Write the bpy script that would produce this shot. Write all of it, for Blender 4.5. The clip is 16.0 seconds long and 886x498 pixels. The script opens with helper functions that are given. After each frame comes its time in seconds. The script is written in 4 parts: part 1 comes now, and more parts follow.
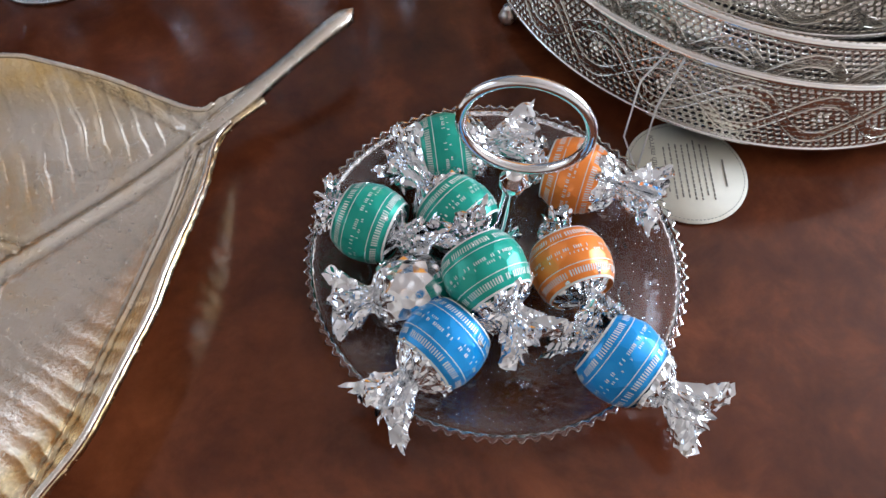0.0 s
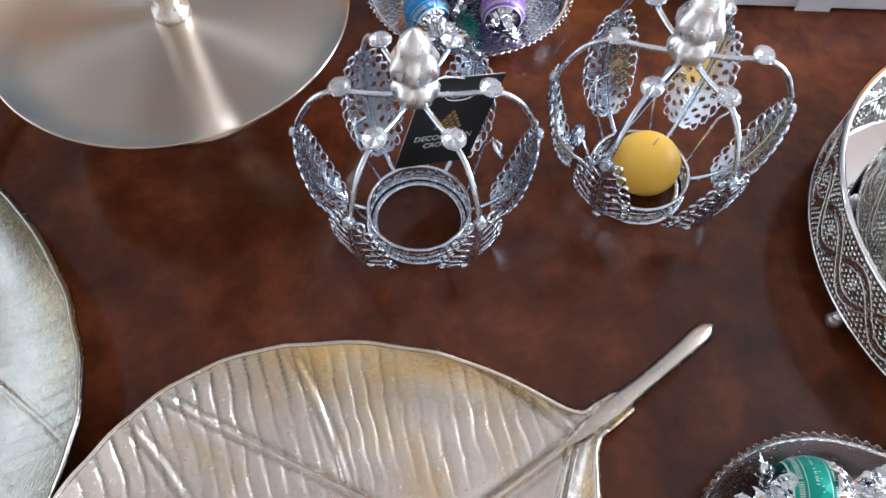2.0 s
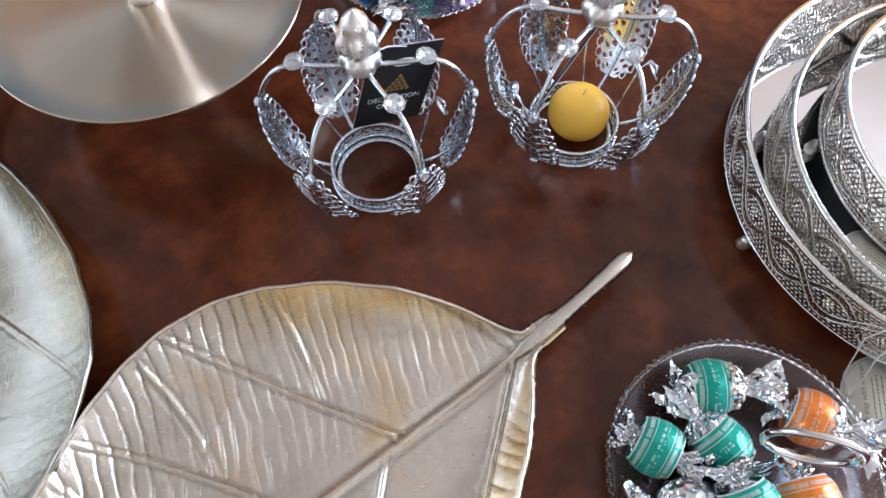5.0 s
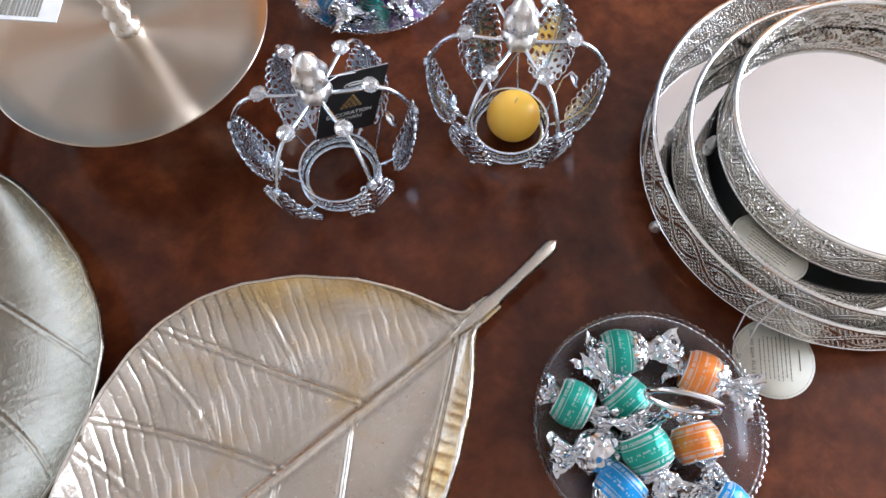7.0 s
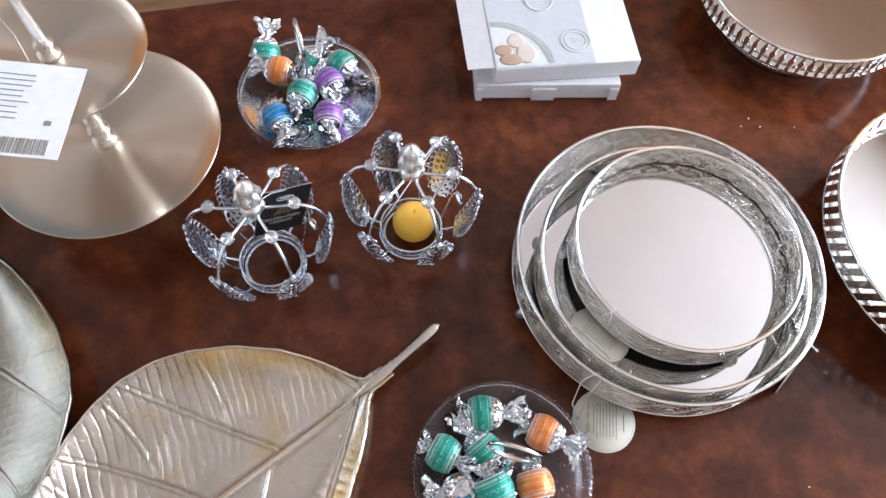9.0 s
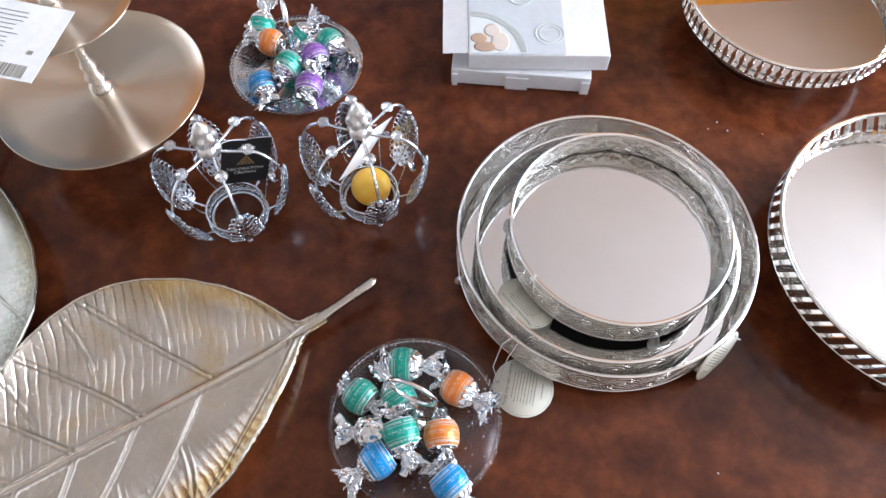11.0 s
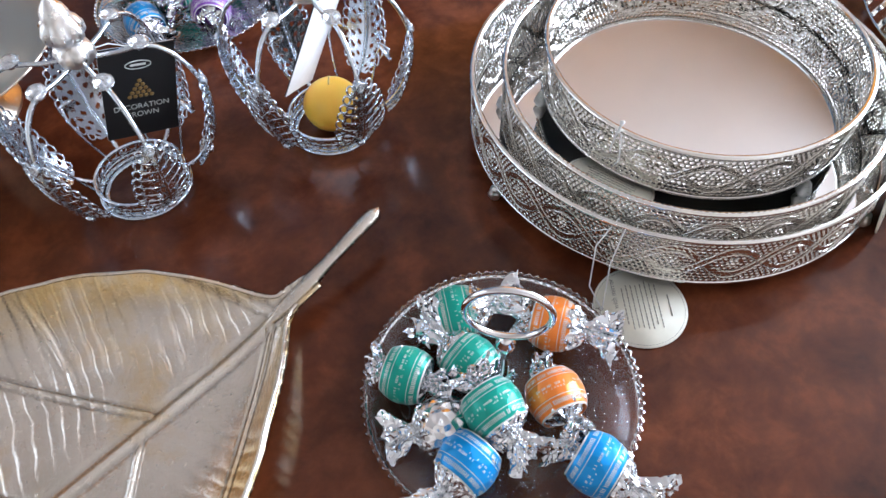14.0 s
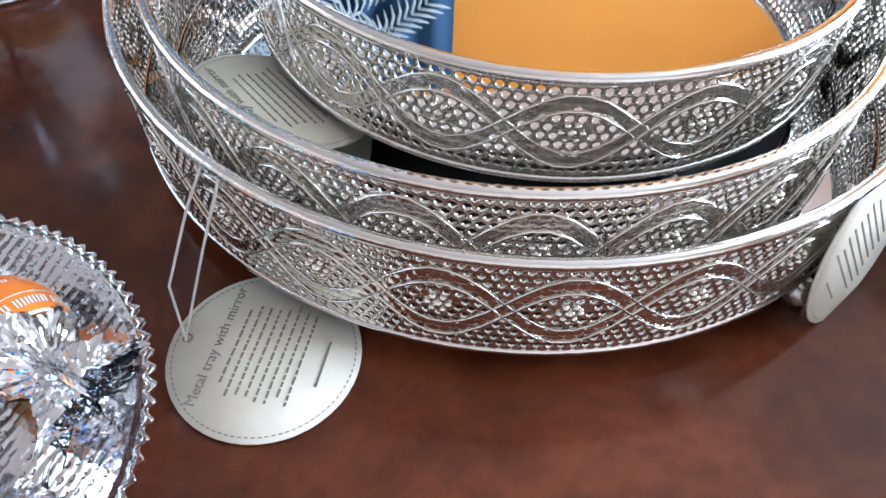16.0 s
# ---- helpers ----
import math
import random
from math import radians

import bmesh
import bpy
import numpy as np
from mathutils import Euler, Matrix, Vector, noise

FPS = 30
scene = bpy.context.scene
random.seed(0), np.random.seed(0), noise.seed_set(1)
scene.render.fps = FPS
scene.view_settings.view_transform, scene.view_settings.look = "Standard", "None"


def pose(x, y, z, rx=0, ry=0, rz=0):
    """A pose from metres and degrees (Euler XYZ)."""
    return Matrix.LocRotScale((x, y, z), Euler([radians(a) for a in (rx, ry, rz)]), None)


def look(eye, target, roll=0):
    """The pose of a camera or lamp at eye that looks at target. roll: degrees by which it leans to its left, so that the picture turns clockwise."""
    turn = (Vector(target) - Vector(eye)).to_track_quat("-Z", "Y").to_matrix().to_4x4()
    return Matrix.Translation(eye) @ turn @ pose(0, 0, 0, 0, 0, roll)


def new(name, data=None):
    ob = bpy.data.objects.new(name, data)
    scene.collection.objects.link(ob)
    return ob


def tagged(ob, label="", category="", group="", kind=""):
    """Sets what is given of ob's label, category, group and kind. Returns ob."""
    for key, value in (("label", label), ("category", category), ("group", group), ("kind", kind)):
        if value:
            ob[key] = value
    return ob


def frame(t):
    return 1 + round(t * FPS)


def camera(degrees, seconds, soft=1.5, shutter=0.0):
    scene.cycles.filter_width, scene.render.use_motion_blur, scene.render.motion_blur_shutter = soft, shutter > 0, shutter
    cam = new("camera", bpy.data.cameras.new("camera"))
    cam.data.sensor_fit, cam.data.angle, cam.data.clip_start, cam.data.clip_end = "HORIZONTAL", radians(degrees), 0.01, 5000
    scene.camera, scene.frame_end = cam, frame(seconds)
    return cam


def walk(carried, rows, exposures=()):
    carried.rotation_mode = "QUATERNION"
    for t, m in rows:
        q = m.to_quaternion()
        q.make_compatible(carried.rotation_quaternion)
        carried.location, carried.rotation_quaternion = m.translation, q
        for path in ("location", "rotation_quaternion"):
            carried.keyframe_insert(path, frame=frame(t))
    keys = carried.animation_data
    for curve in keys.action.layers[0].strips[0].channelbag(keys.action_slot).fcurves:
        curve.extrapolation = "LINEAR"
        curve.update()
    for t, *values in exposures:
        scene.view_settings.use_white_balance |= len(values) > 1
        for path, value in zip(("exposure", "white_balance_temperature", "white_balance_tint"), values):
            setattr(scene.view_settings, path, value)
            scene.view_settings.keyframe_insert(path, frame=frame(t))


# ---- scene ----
cam = camera(63.3, 16.0)
PATH = [
    (0, (0.228, 0.241, 0.246), (0.047, 1.219, -1.489), 5.4),
    (0.5, (0.186, 0.233, 0.279), (-0.184, 1.154, -1.458), -0.3),
    (1, (0.142, 0.279, 0.309), (-0.285, 1.117, -1.456), 3.3),
    (1.5, (0.1, 0.297, 0.318), (-0.322, 1.147, -1.442), 6.1),
    (2, (0.072, 0.284, 0.343), (-0.314, 1.212, -1.386), 1.5),
    (2.5, (0.063, 0.273, 0.363), (-0.178, 1.211, -1.387), 0.2),
    (3, (0.077, 0.275, 0.366), (-0.311, 1.191, -1.369), 2.3),
    (3.5, (0.095, 0.27, 0.367), (-0.344, 1.093, -1.403), -0.0),
    (4, (0.105, 0.27, 0.38), (-0.308, 1.089, -1.397), -1.3),
    (4.2, (0.101, 0.269, 0.377), (-0.246, 1.126, -1.397), 1.1),
    (6.3, (0.117, 0.276, 0.432), (-0.189, 0.963, -1.422), -3.8),
    (6.5, (0.121, 0.275, 0.438), (-0.166, 0.99, -1.407), -2.0),
    (7, (0.135, 0.274, 0.462), (-0.148, 0.976, -1.389), -2.9),
    (7.5, (0.146, 0.278, 0.509), (-0.091, 1.027, -1.33), 2.9),
    (8, (0.168, 0.278, 0.548), (-0.066, 0.929, -1.328), 5.7),
    (8.5, (0.183, 0.286, 0.593), (-0.068, 1.077, -1.227), 2.5),
    (8.7, (0.182, 0.277, 0.595), (-0.03, 1.119, -1.207), 5.7),
    (10.8, (0.307, 0.242, 0.596), (-0.113, 1.081, -1.171), 0.6),
    (11, (0.311, 0.242, 0.6), (-0.104, 1.102, -1.158), 1.2),
    (11.5, (0.326, 0.233, 0.589), (-0.081, 1.088, -1.172), 1.4),
    (12, (0.326, 0.218, 0.575), (-0.06, 1.066, -1.195), 3.9),
    (12.5, (0.325, 0.21, 0.57), (-0.11, 1.05, -1.192), 1.3),
    (13, (0.284, 0.194, 0.564), (-0.074, 1.05, -1.208), 1.7),
    (13.5, (0.232, 0.191, 0.492), (-0.209, 1.083, -1.243), -12.5),
    (14, (0.234, 0.219, 0.35), (-0.04, 1.359, -1.27), -2.4),
    (14.5, (0.274, 0.257, 0.27), (-0.027, 1.515, -1.255), -1.3),
    (15, (0.301, 0.286, 0.214), (-0.113, 1.600, -1.237), 3.0),
    (15.5, (0.336, 0.316, 0.191), (-0.145, 1.543, -1.314), 4.4),
    (16, (0.375, 0.373, 0.172), (-0.129, 1.529, -1.38), 2.4),
]
walk(cam, [(t, look(eye, target, roll)) for t, eye, target, roll in PATH], [(0, -0.08, 6500, 10), (0.6, -0.06, 6400, 10), (2, 0.17, 6150, 9), (4, 0.17, 6150, 9), (7, 0.1, 6400, 10), (13.5, 0.07, 6450, 10), (14.5, 0.34, 5950, 8), (16, 0.36, 6000, 8)])

# ---- world, light ----
world = bpy.data.worlds.new("world")
scene.world = world
world.use_nodes = True
wn = world.node_tree.nodes
sky = wn.new("ShaderNodeTexSky")
sky.sky_type, sky.sun_disc, sky.sun_elevation, sky.sun_rotation = "NISHITA", False, radians(40), radians(60)
world.node_tree.links.new(sky.outputs[0], wn["Background"].inputs[0])
wn["Background"].inputs[1].default_value = 0.12

ROOM = pose(0, 0, 0, 0, 0, 32)  # the room's walls stand 32 degrees round from the world's axes


def window_light(name, u, v, z, turn, w, h, watts, colour):
    d = bpy.data.lights.new(name, "AREA")
    d.shape, d.size, d.size_y, d.energy, d.color = "RECTANGLE", w, h, watts, colour
    ob = new(name, d)
    ob.matrix_world = ROOM @ pose(u, v, z, 68, 0, turn)
    return ob


window_light("daylight_left", -1.72, 1.2, 0.75, -90, 1.5, 1.3, 13, (0.77, 0.85, 1.0))
window_light("daylight_right", 2.82, 0.35, 0.8, 90, 1.7, 1.4, 154, (0.77, 0.85, 1.0))

# ---- materials ----


def mat(name, colour=(0.8, 0.8, 0.8), rough=0.5, metal=0.0):
    m = bpy.data.materials.new(name)
    m.use_nodes = True
    b = m.node_tree.nodes["Principled BSDF"]
    b.inputs["Base Color"].default_value = (*colour, 1)
    b.inputs["Roughness"].default_value, b.inputs["Metallic"].default_value = rough, metal
    return m, m.node_tree, b


def node(t, kind, **sets):
    n = t.nodes.new(kind)
    for k, v in sets.items():
        if k in n.inputs:
            n.inputs[k].default_value = v
    return n


def noise_of(t, scale, detail=4, rough=0.55, warp=0.0, stretch=None):
    n = node(t, "ShaderNodeTexNoise", Scale=scale, Detail=detail, Roughness=rough, Distortion=warp)
    c = t.nodes.new("ShaderNodeTexCoord")
    if stretch:
        mp = t.nodes.new("ShaderNodeMapping")
        mp.inputs["Scale"].default_value = stretch
        t.links.new(c.outputs["Object"], mp.inputs[0])
        t.links.new(mp.outputs[0], n.inputs["Vector"])
    else:
        t.links.new(c.outputs["Object"], n.inputs["Vector"])
    return n


def ramp(t, source, stops):
    r = t.nodes.new("ShaderNodeValToRGB")
    e = r.color_ramp.elements
    while len(e) < len(stops):
        e.new(0.5)
    for el, (p, c) in zip(e, stops):
        el.position, el.color = p, (*c, 1) if len(c) == 3 else c
    t.links.new(source, r.inputs[0])
    return r


def bump(t, b, source, strength, distance):
    n = node(t, "ShaderNodeBump", Strength=strength, Distance=distance)
    t.links.new(source, n.inputs["Height"])
    t.links.new(n.outputs[0], b.inputs["Normal"])
    return n


def grey(a):
    return (a, a, a)


def wood_varnish():
    m, t, b = mat("varnished_dark_wood", rough=0.2)
    b.inputs["IOR"].default_value = 1.37
    big = noise_of(t, 7, 5, 0.6, 0.6)
    small = noise_of(t, 34, 6, 0.65, 0.3)
    mix = node(t, "ShaderNodeMix")
    mix.data_type = "RGBA"
    mix.inputs[0].default_value = 0.45
    t.links.new(big.outputs[0], mix.inputs[6])
    t.links.new(small.outputs[0], mix.inputs[7])
    r = ramp(t, mix.outputs[2], [(0.33, (0.026, 0.0065, 0.0034)), (0.5, (0.092, 0.0235, 0.0098)), (0.68, (0.205, 0.058, 0.021))])
    t.links.new(r.outputs[0], b.inputs["Base Color"])
    rr = ramp(t, small.outputs[0], [(0.3, grey(0.11)), (0.75, grey(0.2))])
    t.links.new(rr.outputs[0], b.inputs["Roughness"])
    fine = noise_of(t, 160, 3)
    bump(t, b, fine.outputs[0], 0.06, 0.002)
    return m


def metal(name, colour, rough, grain=0.0, scale=300, spread=0.25, aniso=0.0):
    m, t, b = mat(name, colour, rough, 1.0)
    n = noise_of(t, scale, 3)
    r = ramp(t, n.outputs[0], [(0.3, grey(max(rough * (1 - spread), 0.02))), (0.7, grey(rough * (1 + spread)))])
    t.links.new(r.outputs[0], b.inputs["Roughness"])
    if grain:
        bump(t, b, n.outputs[0], grain, 0.002)
    if aniso:
        b.inputs["Anisotropic"].default_value = aniso
        b.inputs["Anisotropic Rotation"].default_value = 0.25
        tg = t.nodes.new("ShaderNodeTangent")
        tg.direction_type, tg.axis = "RADIAL", "Z"
        t.links.new(tg.outputs[0], b.inputs["Tangent"])
    return m


def leaf_metal(name, low, mid, gilt):
    m, t, b = mat(name, rough=0.3, metal=1.0)
    big = noise_of(t, 16, 5, 0.65)
    r = ramp(t, big.outputs[0], [(0.3, low), (0.55, mid), (0.8, gilt)])
    at = t.nodes.new("ShaderNodeAttribute")
    at.attribute_name = "gilt"
    worn = node(t, "ShaderNodeMath")
    worn.operation = "MULTIPLY"
    wr = ramp(t, noise_of(t, 45, 5, 0.6).outputs[0], [(0.35, grey(0.25)), (0.6, grey(1.0))])
    t.links.new(at.outputs["Fac"], worn.inputs[0])
    t.links.new(wr.outputs[0], worn.inputs[1])
    mix = node(t, "ShaderNodeMix")
    mix.data_type = "RGBA"
    t.links.new(worn.outputs[0], mix.inputs[0])
    t.links.new(r.outputs[0], mix.inputs[6])
    mix.inputs[7].default_value = (*gilt, 1)
    pa = t.nodes.new("ShaderNodeAttribute")
    pa.attribute_name = "patina"
    speck = ramp(t, noise_of(t, 900, 3, 0.7).outputs[0], [(0.35, grey(0.35)), (0.62, grey(1.0))])
    dirt = node(t, "ShaderNodeMath")
    dirt.operation = "MULTIPLY"
    t.links.new(pa.outputs["Fac"], dirt.inputs[0])
    t.links.new(speck.outputs[0], dirt.inputs[1])
    aged = node(t, "ShaderNodeMix")
    aged.data_type = "RGBA"
    t.links.new(dirt.outputs[0], aged.inputs[0])
    t.links.new(mix.outputs[2], aged.inputs[6])
    aged.inputs[7].default_value = (0.13, 0.11, 0.095, 1)
    t.links.new(aged.outputs[2], b.inputs["Base Color"])
    fine = noise_of(t, 520, 4, 0.7)
    rr = ramp(t, fine.outputs[0], [(0.3, grey(0.14)), (0.7, grey(0.30))])
    t.links.new(rr.outputs[0], b.inputs["Roughness"])
    bump(t, b, fine.outputs[0], 0.26, 0.0012)
    return m


def foil(name, colour, rough=0.16, crease=0.5, scale=170):
    m, t, b = mat(name, colour, rough, 1.0)
    v = node(t, "ShaderNodeTexVoronoi", Scale=scale)
    v.feature = "F1"
    c = t.nodes.new("ShaderNodeTexCoord")
    t.links.new(c.outputs["Object"], v.inputs["Vector"])
    bump(t, b, v.outputs["Distance"], crease, 0.003)
    return m


def glass(name, rough=0.03, tint=(0.95, 0.98, 1.0), clear=1.0, dimples=0):
    m, t, b = mat(name, tint, rough)
    b.inputs["Transmission Weight"].default_value, b.inputs["IOR"].default_value = clear, 1.48
    if dimples:
        v = node(t, "ShaderNodeTexVoronoi", Scale=dimples, Randomness=0.35)
        c = t.nodes.new("ShaderNodeTexCoord")
        t.links.new(c.outputs["Object"], v.inputs["Vector"])
        bump(t, b, v.outputs["Distance"], 0.22, 0.0015)
    return m


def thin_glass(name, tint, dimples):
    """A clear sheet too thin to bend the view: see-through, with a dimpled gloss on top."""
    m, t, b = mat(name, tint, 0.04)
    clear = node(t, "ShaderNodeBsdfTransparent", Color=(*tint, 1))
    gloss = node(t, "ShaderNodeBsdfGlossy", Color=(0.95, 0.97, 1, 1), Roughness=0.1)
    v = node(t, "ShaderNodeTexVoronoi", Scale=dimples, Randomness=0.35)
    c = t.nodes.new("ShaderNodeTexCoord")
    t.links.new(c.outputs["Object"], v.inputs["Vector"])
    bp = node(t, "ShaderNodeBump", Strength=0.12, Distance=0.0015)
    t.links.new(v.outputs["Distance"], bp.inputs["Height"])
    fr = node(t, "ShaderNodeFresnel", IOR=1.55)
    for n in (gloss, fr):
        t.links.new(bp.outputs[0], n.inputs["Normal"])
    mix = t.nodes.new("ShaderNodeMixShader")
    t.links.new(fr.outputs[0], mix.inputs[0])
    t.links.new(clear.outputs[0], mix.inputs[1])
    t.links.new(gloss.outputs[0], mix.inputs[2])
    t.nodes.remove(b)
    t.links.new(mix.outputs[0], t.nodes["Material Output"].inputs[0])
    return m


def card_stock(name, colour, rough=0.55):
    m, t, b = mat(name, colour, rough)
    n = noise_of(t, 120, 4)
    r = ramp(t, n.outputs[0], [(0.3, tuple(c * 0.95 for c in colour)), (0.7, tuple(min(1, c * 1.03) for c in colour))])
    t.links.new(r.outputs[0], b.inputs["Base Color"])
    bump(t, b, n.outputs[0], 0.08, 0.001)
    return m


def plaster(name, colour):
    m, t, b = mat(name, colour, 0.85)
    n = noise_of(t, 3, 6)
    r = ramp(t, n.outputs[0], [(0.3, tuple(c * 0.93 for c in colour)), (0.7, colour)])
    t.links.new(r.outputs[0], b.inputs["Base Color"])
    f = noise_of(t, 90, 4)
    bump(t, b, f.outputs[0], 0.15, 0.004)
    return m


WOOD = wood_varnish()
LEAF = leaf_metal("cast_leaf_metal", (0.64, 0.585, 0.50), (0.775, 0.72, 0.64), (0.76, 0.55, 0.26))
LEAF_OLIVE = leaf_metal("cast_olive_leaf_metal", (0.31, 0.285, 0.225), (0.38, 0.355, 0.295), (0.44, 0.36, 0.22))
GOLD_BRUSHED = metal("brushed_champagne_metal", (0.83, 0.71, 0.57), 0.31, 0.0, 40, 0.1, 0.88)
STEEL = metal("polished_silver_metal", (0.80, 0.79, 0.76), 0.12, 0.1, 420, 0.5)
FILIGREE = metal("pierced_silver_metal", (0.72, 0.70, 0.65), 0.15, 0.08, 700, 0.4)
CROWN = metal("antique_silver_metal", (0.72, 0.79, 0.86), 0.22, 0.03, 600, 0.35)
CHROME = metal("chrome", (0.85, 0.86, 0.88), 0.06, 0.0, 200, 0.3)
PEARL = metal("satin_silver_metal", (0.90, 0.90, 0.89), 0.32, 0.05, 300)
MIRROR = metal("mirror_glass", (0.745, 0.74, 0.73), 0.012, 0.0, 60, 0.2)
GLASS = glass("pressed_glass", 0.02, (0.94, 0.97, 1.0), 1.0)
THIN_GLASS = thin_glass("clear_plate_glass", (0.93, 0.945, 0.96), 330)
CRYSTAL = glass("cut_crystal", 0.01, (1, 0.97, 0.95), 0.86)
SILVER_FOIL = foil("silver_candy_foil", (0.76, 0.79, 0.82), 0.11, 0.35, 260)
FOILS = {
    "green": foil("green_candy_foil", (0.003, 0.34, 0.25), 0.3, 0.3, 130),
    "blue": foil("blue_candy_foil", (0.002, 0.28, 0.66), 0.3, 0.3, 130),
    "orange": foil("orange_candy_foil", (0.85, 0.24, 0.035), 0.3, 0.3, 130),
    "silver": foil("pale_candy_foil", (0.84, 0.85, 0.86), 0.17, 0.7, 210),
    "purple": foil("purple_candy_foil", (0.24, 0.08, 0.42), 0.3, 0.3, 130),
}
for fm in FOILS.values():
    fm.node_tree.nodes["Principled BSDF"].inputs["Metallic"].default_value = 0.25
FOILS["silver"].node_tree.nodes["Principled BSDF"].inputs["Metallic"].default_value = 1.0
PRINT_WHITE = mat("white_print", (0.66, 0.69, 0.66), 0.4)[0]
PRINT_GREY = mat("grey_print", (0.26, 0.25, 0.21), 0.6)[0]
PRINT_GOLD = mat("gold_print", (0.30, 0.19, 0.07), 0.4, 0.6)[0]
CREAM = card_stock("cream_card", (0.83, 0.81, 0.69))
GREEN_PRINT = mat("green_print", (0.10, 0.30, 0.08), 0.5)[0]
WHITE_CARD = card_stock("white_card", (0.80, 0.81, 0.83), 0.45)
BLACK_CARD = card_stock("black_card", (0.006, 0.006, 0.007), 0.55)
BLACK_BASE = mat("black_lacquer", (0.008, 0.009, 0.012), 0.35)[0]
PHOTO_GREY = card_stock("printed_grey_paper", (0.58, 0.62, 0.65), 0.3)
PHOTO_PALE = card_stock("printed_pale_paper", (0.72, 0.76, 0.76), 0.3)
BISCUIT = card_stock("printed_biscuit_brown", (0.50, 0.35, 0.25), 0.3)
BISCUIT_PALE = card_stock("printed_biscuit_cream", (0.70, 0.62, 0.55), 0.3)
NYLON = mat("clear_nylon", (0.8, 0.8, 0.78), 0.25)[0]
WAX, wt, wb = mat("yellow_wax", (0.86, 0.50, 0.06), 0.42)
wb.inputs["Subsurface Weight"].default_value, wb.inputs["Subsurface Scale"].default_value = 0.25, 0.006
wnz = noise_of(wt, 60, 4)
bump(wt, wb, wnz.outputs[0], 0.08, 0.002)
WICK = mat("cotton_wick", (0.75, 0.62, 0.30), 0.9)[0]
WALL_ORANGE = plaster("orange_wall_paint", (0.72, 0.30, 0.045))
WALL_CREAM = plaster("cream_wall_paint", (0.72, 0.68, 0.62))
CEILING = plaster("pale_ceiling_paint", (0.66, 0.635, 0.60))
FRAME_WHITE = mat("white_window_paint", (0.75, 0.75, 0.73), 0.4)[0]
PANE = glass("window_glass", 0.0, (1, 1, 1))
CURTAIN_BLUE = card_stock("blue_curtain_cloth", (0.03, 0.10, 0.20), 0.9)
CURTAIN_LEAF = card_stock("pale_curtain_print", (0.50, 0.62, 0.68), 0.9)


def floor_wood():
    m, t, b = mat("floor_boards_wood", rough=0.45)
    n = noise_of(t, 3, 6, 0.6, 0.4, (1, 9, 1))
    r = ramp(t, n.outputs[0], [(0.3, (0.16, 0.085, 0.04)), (0.7, (0.30, 0.17, 0.085))])
    t.links.new(r.outputs[0], b.inputs["Base Color"])
    return m


FLOOR = floor_wood()

# ---- mesh helpers ----


